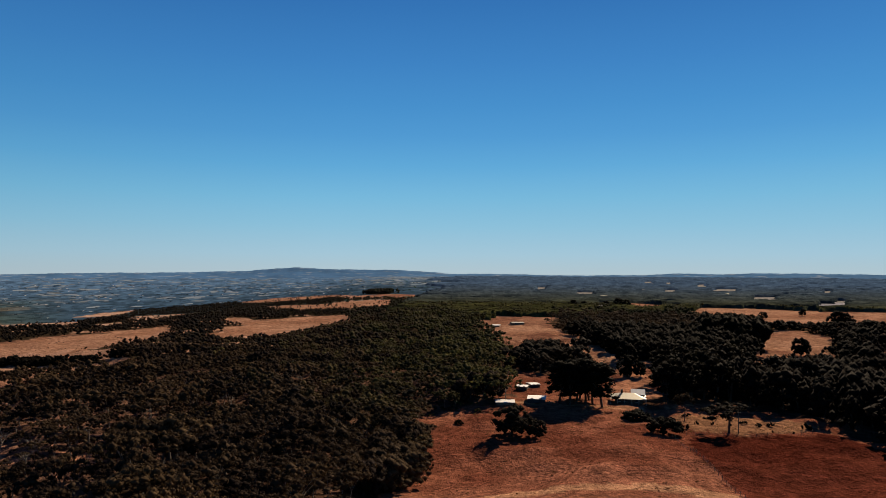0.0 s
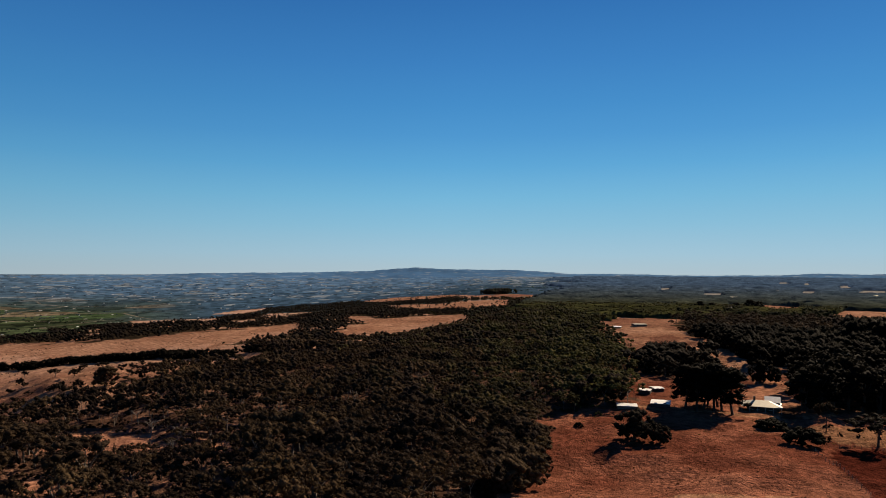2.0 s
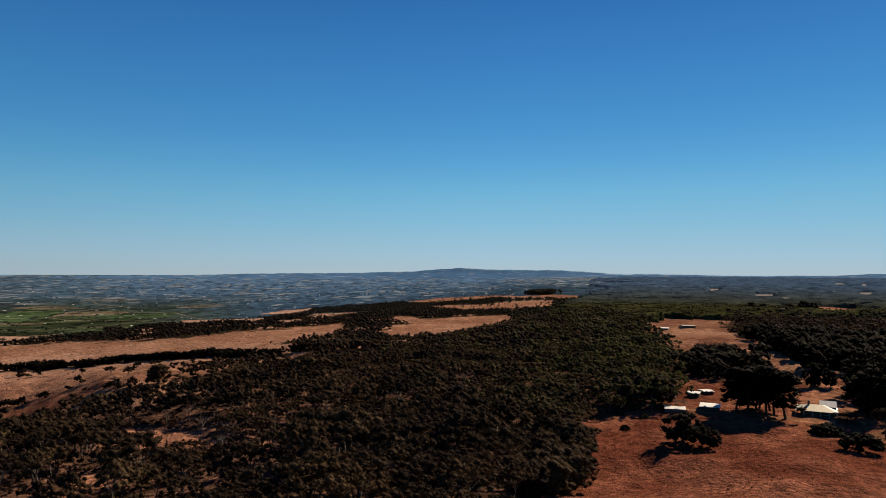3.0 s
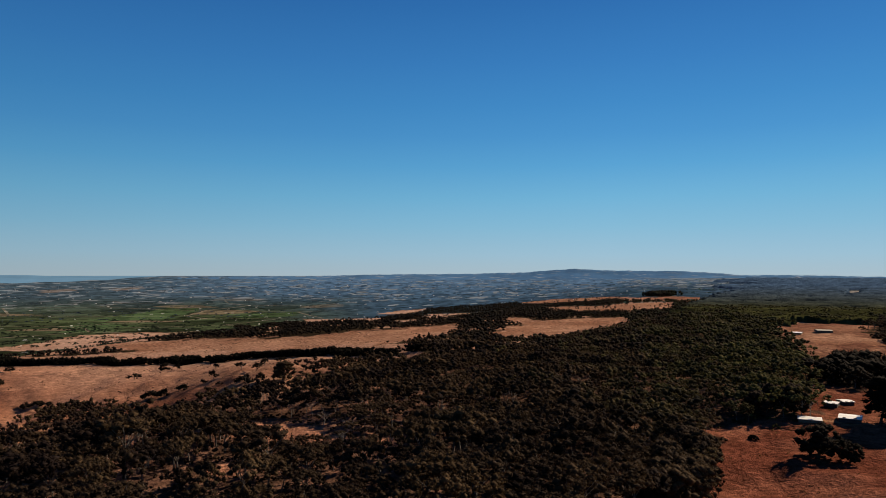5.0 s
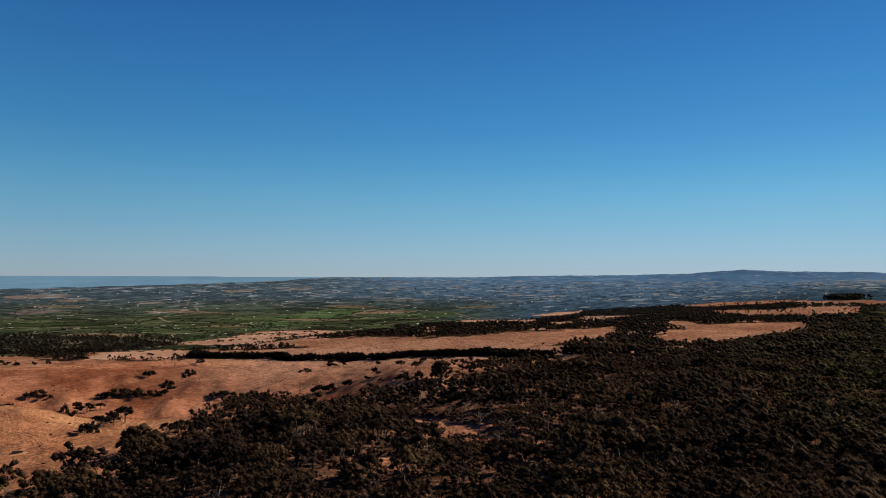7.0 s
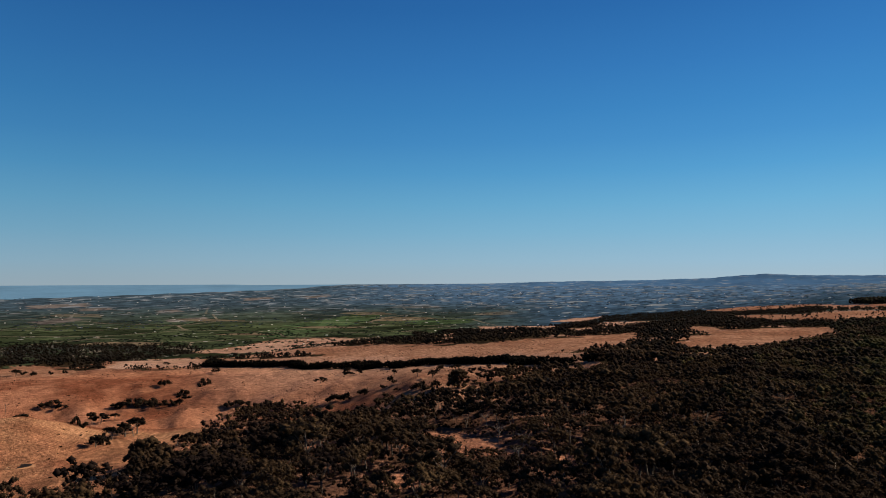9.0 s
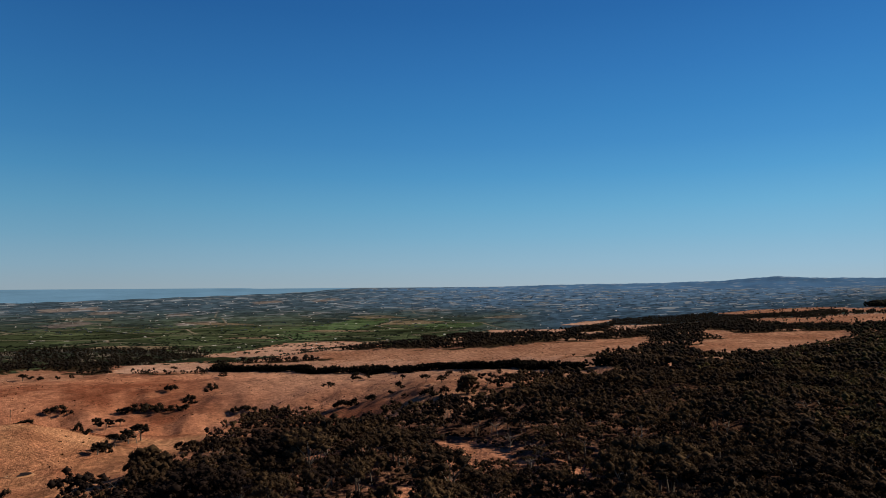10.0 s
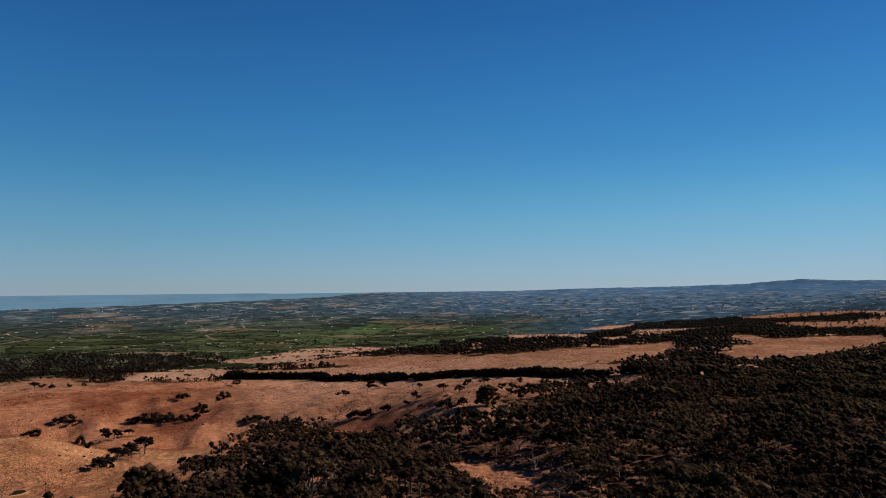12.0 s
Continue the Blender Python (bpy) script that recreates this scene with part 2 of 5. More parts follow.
def canopy_material():
    """Treetops seen from afar: leaf colour with crown-sized and smaller light and shade of its own."""
    m, nodes, links, b = material("far_canopy", 0.95, 0, 0.0)
    att = nodes.new("ShaderNodeAttribute")
    att.attribute_name = "cover"
    co = nodes.new("ShaderNodeTexCoord").outputs["Object"]
    c = times(nodes, links, att.outputs["Color"], scaled(nodes, links, noise_node(nodes, links, co, 60, 4), 0.75, 1.25))
    c = times(nodes, links, c, scaled(nodes, links, noise_node(nodes, links, co, 7, 3, 0.7), 0.6, 1.4))
    links.new(c, b.inputs["Base Color"])
    bump = nodes.new("ShaderNodeBump")
    bump.inputs["Strength"].default_value, bump.inputs["Distance"].default_value = 0.8, 4.0
    links.new(noise_node(nodes, links, co, 6, 3, 0.7), bump.inputs["Height"])
    links.new(bump.outputs[0], b.inputs["Normal"])
    return m


CANOPY = canopy_material()
HILLS = hill_material()
SEA = plain_material("sea", (0.090, 0.192, 0.306), 0.8, 0, 300, 0.1, 0.0)
# leaves for the farthest trees, with distance haze put into their colour
FAR_SCRUB = foliage_material("hazed_scrub", (0.0313, 0.0495, 0.073), (0.0469, 0.0704, 0.0991), True)
WHITE = plain_material("white_paint", (0.4896, 0.4828, 0.4624), 0.5, 0, 0.8, 0.1, 0.4)
ROOF_PALE = plain_material("pale_roof_iron", (0.5419, 0.5419, 0.5202), 0.5, 0.0, 1.2, 0.12, 0.4)
ROOF_CREAM = plain_material("cream_roof_iron", (0.2688, 0.2432, 0.1664), 0.5, 0.1, 1.2, 0.15, 0.3)
STONE = plain_material("house_stone", (0.0728, 0.056, 0.042), 0.9, 0, 0.8, 0.25)
DARK = plain_material("dark_opening", (0.02, 0.02, 0.022), 0.6, 0, 1, 0.2)
TIMBER = plain_material("grey_timber", (0.112, 0.0896, 0.0672), 0.9, 0, 0.6, 0.3)
STEEL = plain_material("fence_wire", (0.16, 0.14, 0.13), 0.7, 0.0, 0.5, 0.2)
POND = plain_material("pond_water", (0.0123, 0.0084, 0.0056), 0.6, 0, 4, 0.2, 0.03)
EARTH = plain_material("bare_earth", (0.1877, 0.0991, 0.0495), 0.95, 0, 3, 0.25)
TUSSOCK = foliage_material("dry_tussock", (0.0834, 0.0313, 0.0156), (0.1773, 0.0834, 0.0443), True)


# ---- landform: height of the ground over the plan, from profiles along bearings (degrees left of +y) ----
RINGS = np.array([0, 150, 250, 350, 460, 600, 750, 950, 1250, 1600, 2200, 3000, 4000, 4900.0])
PROFILE = {
    -180: [0, 0, 0, 0, 0, 0, 0, 0, 2, 6, 12, 22, 34, 44],
    -60: [0, 1, 0, -1, -2, 0, 0, 0, 3, 8, 14, 24, 34, 44],
    -36: [0, 2, 0, -2, -2, 0, 0, 0, 3, 8, 14, 24, 34, 44],
    -20: [0, 2, 0, -1, -2, 0, 0, 0, 2, 6, 12, 24, 36, 44],
    -6: [0, 0, 0, 0, 0, 0, 0, 0, 2, 6, 12, 24, 36, 44],
    4: [0, 0, 0, 0, 0, 0, 0, 0, 0, 3, 8, 20, 34, 44],
    12: [0, 0, 2, 0, -2, -6, -8, -6, -10, -14, -24, -22, 8, 44],
    20: [0, 0, 2, 0, -2, -6, -10, -12, -18, -40, -62, -45, 0, 44],
    28: [0, 0, 3, -2, -8, -15, -18, -16, -24, -55, -75, -50, -2, 42],
    36: [0, 0, 0, -5, -7, -18, -28, -24, -35, -68, -80, -52, -6, 38],
    46: [0, 0, -3, -20, -30, -33, -36, -36, -55, -80, -85, -54, -10, 36],
    56: [0, -2, -10, -24, -33, -50, -38, -44, -75, -85, -85, -55, -12, 34],
    66: [0, -4, -14, -27, -34, -56, -38, -40, -75, -85, -85, -55, -12, 34],
    90: [0, -4, -14, -30, -40, -58, -50, -52, -75, -85, -85, -55, -12, 34],
    180: [0, 0, 0, 0, 0, 0, 0, 0, 2, 6, 12, 22, 34, 44],
}


def hermite(xs, ys, q):
    """Smooth curve through ys (one row for each x in xs), read at q."""
    slope = np.diff(ys, axis=0) / np.diff(xs)[:, None]
    m = np.zeros_like(ys)
    up = slope[1:] * slope[:-1] > 0
    m[1:-1] = np.where(up, 2 * slope[1:] * slope[:-1] / np.where(up, slope[1:] + slope[:-1], 1), 0)
    m[0], m[-1] = slope[0], slope[-1]
    k = np.clip(np.searchsorted(xs, q) - 1, 0, len(xs) - 2)
    h = (xs[k + 1] - xs[k])[:, None]
    u = ((q - xs[k])[:, None]) / h
    return ((1 + 2 * u) * (1 - u) ** 2 * ys[k] + u * (1 - u) ** 2 * h * m[k]
            + u * u * (3 - 2 * u) * ys[k + 1] + u * u * (u - 1) * h * m[k + 1])


LUT_AZ = np.arange(-180, 180.01, 0.5)
LUT_R = np.concatenate([np.arange(0, 1200, 8.0), np.geomspace(1200, 4950, 160)])
_along = hermite(RINGS, np.array([PROFILE[a] for a in PROFILE], float).T, np.minimum(LUT_R, 4900))
LUT_Z = hermite(np.array(list(PROFILE), float), _along.T, LUT_AZ)


def waves(x, y, size, seed, turns=7):
    """Smooth noise of about -1 to 1: a few sine waves of random headings."""
    rng = np.random.RandomState(seed)
    total = 0
    for _ in range(turns):
        a, ph, k = rng.uniform(0, 6.283), rng.uniform(0, 6.283), rng.uniform(0.6, 1.7) * 6.283 / size
        total = total + np.sin((x * np.cos(a) + y * np.sin(a)) * k + ph + 1.3 * np.sin((y * np.cos(a) - x * np.sin(a)) * k * 0.6 + ph * 2))
    return total / math.sqrt(turns) / 0.9


def crest(x, y, x0, y0, x1, y1, width):
    """A rounded crest of height 1 along a line."""
    u = np.clip(((x - x0) * (x1 - x0) + (y - y0) * (y1 - y0)) / ((x1 - x0) ** 2 + (y1 - y0) ** 2), 0, 1)
    return np.exp(-((x - x0 - u * (x1 - x0)) ** 2 + (y - y0 - u * (y1 - y0)) ** 2) / width ** 2)


SPUR = np.array([(-446, 95, -15), (-440, 120, -14.5), (-427, 160, -15.7), (-417, 187, -19.1), (-411, 200, -23.5), (-400, 220, -29.6), (-387, 245, -32.2)], float)


def spur(x, y, r, z):
    """Raises the ground to the rounded crest of the pale spur; steeper on its far side."""
    best, crest_z, crest_r = np.full(np.shape(x), 1e9), np.zeros(np.shape(x)), np.zeros(np.shape(x))
    for (x0, y0, z0), (x1, y1, z1) in zip(SPUR, SPUR[1:]):
        u = np.clip(((x - x0) * (x1 - x0) + (y - y0) * (y1 - y0)) / ((x1 - x0) ** 2 + (y1 - y0) ** 2), 0, 1)
        px, py = x0 + u * (x1 - x0), y0 + u * (y1 - y0)
        d = np.hypot(x - px, y - py)
        near = d < best
        best, crest_z, crest_r = np.where(near, d, best), np.where(near, z0 + u * (z1 - z0), crest_z), np.where(near, np.hypot(px, py), crest_r)
    width = 26 + 26 / (1 + np.exp(np.clip((r - crest_r) / 5, -20, 20)))
    return z + np.clip(crest_z - z, 0, 25) * np.exp(-(best / width) ** 2)


def ground(x, y):
    """Height of the ground at x, y (arrays or numbers)."""
    x, y = np.asarray(x, float), np.asarray(y, float)
    r, az = np.hypot(x, y), np.degrees(np.arctan2(-x, y))
    i = np.clip((az + 180) / 0.5, 0, len(LUT_AZ) - 1.001)
    j = np.clip(np.interp(r, LUT_R, np.arange(len(LUT_R))), 0, len(LUT_R) - 1.001)
    i0, j0 = i.astype(int), j.astype(int)
    u, v = i - i0, j - j0
    z = (LUT_Z[i0, j0] * (1 - u) * (1 - v) + LUT_Z[i0 + 1, j0] * u * (1 - v)
         + LUT_Z[i0, j0 + 1] * (1 - u) * v + LUT_Z[i0 + 1, j0 + 1] * u * v)
    near = np.clip((1500 - r) / 700, 0, 1)
    z = z + near * (np.clip((900 - r) / 300, 0.3, 1) * waves(x, y, 150, 3) + 0.35 * waves(x, y, 42, 4))
    # uneven grazed turf
    rough = np.clip((r - 150) / 60, 0, 1) * np.clip((900 - r) / 300, 0, 1)
    z = z + rough * (0.16 * waves(x, y, 13, 9) + 0.5 * waves(x, y, 27, 10))
    # knoll in the paddock and a shallow gully beside it
    z = z + 3.0 * np.exp(-((x - 55) ** 2 + (y - 205) ** 2) / 34.0 ** 2)
    z = z - 4.5 * np.exp(-((x - 0) ** 2 + (y - 208) ** 2) / 30.0 ** 2)
    # spurs and folds of the grass slopes
    z = spur(x, y, r, z)
    z = z - 5.0 * crest(x, y, -432, 238, -404, 284, 15)
    z = z - 8.0 * crest(x, y, -500, 215, -430, 300, 28)
    folds = np.clip((az - 45) / 7, 0, 1) * np.clip((r - 420) / 120, 0, 1) * np.clip((740 - r) / 140, 0, 1)
    z = z + folds * (3.2 * waves(x, y, 110, 6) - 2.6 * np.abs(waves(x * 0.7 + y * 0.7, y * 0.3 - x * 0.3, 70, 8)))
    return z
# ---- end of landform ----


# ---- plan: outlines of woods, clearings and fields, in metres ----
PLAN = {
    "main_forest": [(-13, 181), (-10, 214), (-10, 229), (-9, 248), (-8, 279), (4, 290), (21, 295), (26, 307), (40, 409), (48, 538), (41, 689), (43, 858), (-19, 989), (-70, 927), (-102, 754), (-137, 703), (-137, 543), (-142, 584), (-201, 528), (-260, 575), (-228, 433), (-234, 395), (-240, 366), (-224, 352), (-206, 338), (-192, 300), (-180, 278), (-206, 264), (-235, 270), (-421, 343), (-335, 253), (-292, 198), (-242, 160), (-227, 133), (-235, 126), (-251, 119), (-257, 111), (-190, 60), (-64, 110), (-28, 150)],
    "ridge_forest": [(43, 858), (72, 924), (151, 906), (159, 803), (215, 967), (260, 991), (318, 996), (382, 1064), (464, 1095), (650, 1030), (729, 989), (2300, 1900), (1300, 2700), (200, 3000), (-60, 2600), (30, 2283), (-55, 1562), (-71, 1059), (-70, 927), (-19, 989)],
    "clearing_a": [(-175, 222), (-162, 226), (-140, 216), (-129, 211), (-117, 200), (-120, 192), (-130, 186), (-146, 194), (-159, 202)],
    "clearing_house": [(70, 295), (86, 295), (103, 345), (119, 415), (108, 431), (83, 344)],
    "field_knob": [(-750, 400), (-794, 435), (-1141, 680), (-1095, 749), (-701, 494), (-718, 456)],
    "field_ridge": [(302, 1120), (346, 1104), (391, 1246), (348, 1311), (302, 1170)],
    "field_crest": [(-797, 303), (-872, 337), (-858, 375), (-804, 396), (-719, 357)],
    "clearing_i": [(-291, 223), (-302, 239), (-307, 252), (-290, 239), (-282, 223)],
    "clearing_j": [(-240, 185), (-266, 210), (-259, 214), (-245, 204), (-230, 182)],
    "clearing_k": [(-305, 199), (-303, 204), (-318, 220), (-296, 206), (-293, 196)],
    "clearing_b": [(-110, 208), (-106, 210), (-98, 194), (-101, 193)],
    "clearing_c": [(-138, 158), (-133, 169), (-126, 159), (-132, 153)],
    "clearing_d": [(-232, 176), (-247, 197), (-239, 202), (-223, 179)],
    "clearing_e": [(-210, 332), (-202, 330), (-188, 300), (-195, 298)],
    "field_gully": [(-250, 494), (-274, 564), (-230, 521), (-212, 478), (-218, 454)],
    "clearing_g": [(-204, 184), (-222, 206), (-214, 211), (-197, 188)],
    "low_wood": [(-810, 347), (-756, 409), (-1177, 718), (-1201, 864), (-1353, 917), (-1517, 857), (-1705, 729), (-1600, 500), (-900, 250)],
    "pine_mass": [(86, 294), (95, 285), (120, 296), (154, 351), (176, 401), (143, 389), (111, 377)],
    "gum_side": [(117, 291), (130, 291), (138, 266), (141, 246), (139, 221), (150, 204), (252, 343), (224, 356), (219, 408), (163, 372)],
    "pine_belt": [(112, 585), (122, 560), (124, 510), (114, 455), (135, 440), (165, 440), (205, 470), (222, 520), (212, 600), (190, 640), (150, 660), (125, 640)],
    "pine_clump": [(203, 538), (232, 540), (244, 570), (238, 606), (218, 610), (206, 580)],
    "grove": [(45, 419), (56, 397), (76, 419), (89, 480), (69, 486), (55, 480)],
    "side_wood": [(184, 349), (215, 368), (219, 348), (252, 343), (348, 472), (278, 441), (261, 447), (247, 462)],
    "upland_wood": [(-760, 700), (-640, 722), (-480, 742), (-330, 650), (-240, 590), (-150, 600), (-100, 880), (-60, 1000), (-40, 1250), (-60, 1480), (-200, 1560), (-290, 1800), (-400, 1840), (-480, 2010), (-720, 2420), (-900, 2350), (-1060, 2120), (-640, 1450), (-540, 1010), (-640, 850), (-780, 790)],
    "upper_wood": [(118, 735), (115, 690), (125, 640), (190, 640), (214, 605), (207, 617), (214, 667), (230, 698), (262, 700), (310, 760), (390, 870), (425, 960), (364, 1029), (340, 1090), (250, 1090), (160, 1000), (140, 900), (122, 800)],
    "field_big": [(-949, 800), (-709, 711), (-570, 732), (-492, 744), (-458, 761), (-434, 784), (-399, 818), (-367, 861), (-349, 906), (-304, 768), (-294, 709), (-314, 655), (-359, 646), (-424, 639), (-640, 610)],
    "field_right": [(-242, 730), (-258, 840), (-242, 866), (-304, 980), (-328, 1054), (-298, 1042), (-240, 926), (-200, 968), (-134, 983), (-120, 880), (-144, 808), (-165, 740), (-196, 680)],
    "field_rise": [(-834, 1817), (-870, 1999), (-714, 2007), (-602, 1929), (-468, 1490), (-448, 1201), (-439, 1073), (-483, 1080)],
    "field_shelf": [(-1146, 1733), (-1026, 1779), (-931, 1804), (-496, 948), (-556, 976), (-1100, 1664)],
    "field_notch": [(-477, 965), (-468, 1030), (-434, 944), (-447, 910)],
    "field_foot": [(-1058, 2020), (-1053, 2148), (-981, 2255), (-963, 2029)],
    "field_top": [(-695, 2400), (-566, 2404), (-415, 2240), (-300, 2036), (-268, 1850), (-345, 1838), (-470, 2000)],
    "field_upper": [(-405, 1590), (-330, 1518), (-250, 1420), (-205, 1460), (-150, 1477), (-111, 1450), (-94, 1225), (-139, 1182), (-194, 1200), (-258, 1250), (-357, 1442)],
    "field_low": [(-1254, 841), (-1256, 960), (-1330, 1129), (-1247, 1239), (-1106, 1210), (-809, 888), (-757, 731), (-1014, 836)],
    "field_strip": [(48, 773), (74, 767), (99, 754), (116, 721), (109, 599), (119, 590), (118, 505), (117, 440), (120, 428), (109, 397), (103, 404), (106, 431), (96, 467), (94, 509), (101, 625), (87, 676), (70, 608), (52, 509), (56, 583), (52, 664)],
    "field_side": [(210, 610), (230, 605), (248, 640), (250, 682), (230, 700), (214, 667)],
    "field_far": [(364, 1029), (426, 1162), (504, 1135), (562, 1051), (633, 1002), (584, 925), (502, 852), (429, 806), (394, 865), (434, 966)],
    "field_dip": [(309, 667), (342, 676), (303, 599), (303, 571), (262, 490), (240, 505), (263, 565)],
    "dome_wood": [(-214, 1850), (-140, 1740), (-122, 1850), (-190, 1960)],
    "east_wood": [(262, 480), (285, 470), (345, 541), (380, 600), (400, 690), (352, 700), (346, 605), (312, 562)],
    "vine_a": [(-1747, 1495), (-1877, 2009), (-1736, 1980), (-1514, 1523)],
    "vine_b": [(-1509, 1866), (-1363, 2029), (-1284, 1879), (-1349, 1696)],
    "vine_c": [(-1614, 1233), (-1673, 1464), (-1449, 1412), (-1368, 1162)],
    "stubble_a": [(-2227, 1397), (-2189, 1527), (-2093, 1482), (-2133, 1349)],
    "stubble_b": [(-2440, 1042), (-2485, 1203), (-2384, 1209), (-2321, 1023)],
    "stubble_c": [(-2896, 2243), (-2903, 2425), (-2763, 2325), (-2758, 2152)],
    "stubble_d": [(-2794, 2538), (-2799, 2726), (-2657, 2608), (-2654, 2430)],
    "stubble_e": [(-2835, 1393), (-2819, 1519), (-2705, 1469), (-2701, 1338)],
    "stubble_f": [(-3108, 1325), (-3107, 1574), (-2924, 1482), (-2934, 1252)],
    "stubble_g": [(-2532, 1553), (-2525, 1645), (-2431, 1591), (-2440, 1503)],
    "ploughed": [(83, 237), (102, 246), (133, 239), (137, 219), (149, 184), (130, 150), (75, 150), (72, 164), (75, 195), (76, 214)],
    "yard": [(88, 275), (108, 282), (132, 266), (138, 250), (102, 247), (88, 249)],
}
BELTS = {
    "belt_low": ([(-698, 491), (-588, 524), (-449, 564), (-294, 554), (-244, 529)], 18),
    "belt_mid": ([(-690, 673), (-617, 704), (-528, 734), (-452, 735), (-415, 767), (-343, 883)], 40),
    "knob_row": ([(-800, 376), (-758, 405), (-734, 422), (-710, 438), (-682, 464)], 12),
    "belt_side": ([(-784, 568), (-675, 600), (-641, 645)], 20),
    "belt_up": ([(-1117, 1405), (-608, 906), (-517, 921), (-441, 956)], 30),
    "hedge": ([(316, 732), (370, 722), (443, 702), (498, 676)], 26),
}
SLOPE_TRACK = [(-568, 323), (-537, 346), (-508, 373), (-429, 366), (-347, 354)]


# ---- ground ----
def mesh_from(name, verts, faces, mat, attributes=None, smooth=False):
    """A mesh from numpy arrays: faces all of one size; attributes: name to an array of colours or values on the points."""
    me = bpy.data.meshes.new(name)
    n, k = faces.shape
    me.vertices.add(len(verts))
    me.vertices.foreach_set("co", np.ascontiguousarray(verts, np.float32).ravel())
    me.loops.add(n * k)
    me.loops.foreach_set("vertex_index", np.ascontiguousarray(faces, np.int32).ravel())
    me.polygons.add(n)
    me.polygons.foreach_set("loop_start", np.arange(0, n * k, k, dtype=np.int32))
    me.update(calc_edges=True)
    for key, value in (attributes or {}).items():
        if value.ndim == 2:
            a = me.attributes.new(key, "FLOAT_COLOR", "POINT")
            a.data.foreach_set("color", np.concatenate([value, np.ones((len(value), 1))], 1).astype(np.float32).ravel())
        else:
            a = me.attributes.new(key, "FLOAT", "POINT")
            a.data.foreach_set("value", value.astype(np.float32))
    if smooth:
        me.polygons.foreach_set("use_smooth", np.ones(n, bool))
    me.materials.append(mat)
    me.validate()
    return me


def inside(x, y, outline, wobble=0.0):
    """Whether each x, y lies in the outline, whose edge wanders by about wobble metres."""
    if wobble:
        x, y = x + wobble * waves(x, y, wobble * 7, 21), y + wobble * waves(x, y, wobble * 7, 22)
    pts = np.array(outline, float)
    ok = np.zeros(np.shape(x), bool)
    for (x0, y0), (x1, y1) in zip(pts, np.roll(pts, -1, 0)):
        if y0 != y1:
            ok ^= ((y0 > y) != (y1 > y)) & (x < (x1 - x0) * (y - y0) / (y1 - y0) + x0)
    return ok


def near_line(x, y, line, width):
    """Whether each x, y lies within half the width of the line."""
    ok = np.zeros(np.shape(x), bool)
    for (x0, y0), (x1, y1) in zip(line, line[1:]):
        u = np.clip(((x - x0) * (x1 - x0) + (y - y0) * (y1 - y0)) / ((x1 - x0) ** 2 + (y1 - y0) ** 2), 0, 1)
        ok |= np.hypot(x - x0 - u * (x1 - x0), y - y0 - u * (y1 - y0)) < width / 2
    return ok


def hashed(i, j, seed):
    """A random value of 0 to 1 for each cell i, j."""
    v = np.sin(i * 127.1 + j * 311.7 + seed * 74.7) * 43758.5453
    return v - np.floor(v)


FIELDS = [k for k in PLAN if k.startswith("field")]
CLEARINGS = [PLAN[k] for k in PLAN if k.startswith(("clearing", "field"))]
WOODS = ("main_forest", "ridge_forest", "upland_wood", "dome_wood", "low_wood", "pine_mass", "gum_side", "pine_belt", "pine_clump", "grove", "upper_wood", "side_wood", "east_wood")


def wooded(x, y):
    ok = np.zeros(np.shape(x), bool)
    for k in WOODS:
        ok |= inside(x, y, PLAN[k], 4.0 if k == "main_forest" else 9.0)
    for c in CLEARINGS:
        ok &= ~inside(x, y, c, 3.0)
    ok &= ~(inside(x, y, PLAN["low_wood"]) & (waves(x, y, 70, 18) > 0.75))
    ok &= ~(inside(x, y, PLAN["upland_wood"]) & (waves(x, y, 85, 28) > 1.05))
    for line, width in BELTS.values():
        ok |= near_line(x + 5 * waves(x, y, 60, 23), y + 5 * waves(x, y, 60, 24), line, width)
    return ok


def field_cells(x, y):
    """The far fields: which cell of a skewed patchwork each place lies in."""
    a = 0.7
    u, v = x * math.cos(a) + y * math.sin(a), y * math.cos(a) - x * math.sin(a)
    u, v = u + 45 * waves(x, y, 500, 31), v + 45 * waves(x, y, 500, 32)
    wide, deep = np.where(np.hypot(x, y) > 2300, 110, 190), np.where(np.hypot(x, y) > 2300, 55, 62)
    j = np.floor(v / deep)
    i = np.floor(u / wide + 0.37 * j)
    return i, j, u / wide + 0.37 * j - i, v / deep - j


# cleared strips in the ridge forest: middle and half-width
STRIPS = [(687, 1497, 26), (667, 1210, 20), (742, 1308, 12), (1026, 1872, 14), (822, 2040, 33), (639, 1974, 18), (922, 2500, 17), (855, 2920, 22), (902, 2806, 14), (361, 1785, 26), (306, 2181, 16), (284, 1242, 12)]


def ridge_strip(x, y, near):
    """Whether each place lies in one of the cleared strips; near: how far they reach towards the camera, as a share of
    their distance.
    """
    ok = np.zeros(np.shape(x), bool)
    for sx, sy, half in STRIPS:
        d = math.hypot(sx, sy)
        along, aside = (x * sx + y * sy) / d / d, (x * sy - y * sx) / d
        ok |= (along > 1 - near) & (along < 1.05) & (np.abs(aside + 6 * np.sin(along * 90)) < half * (1 if near else 1.1))
    return ok


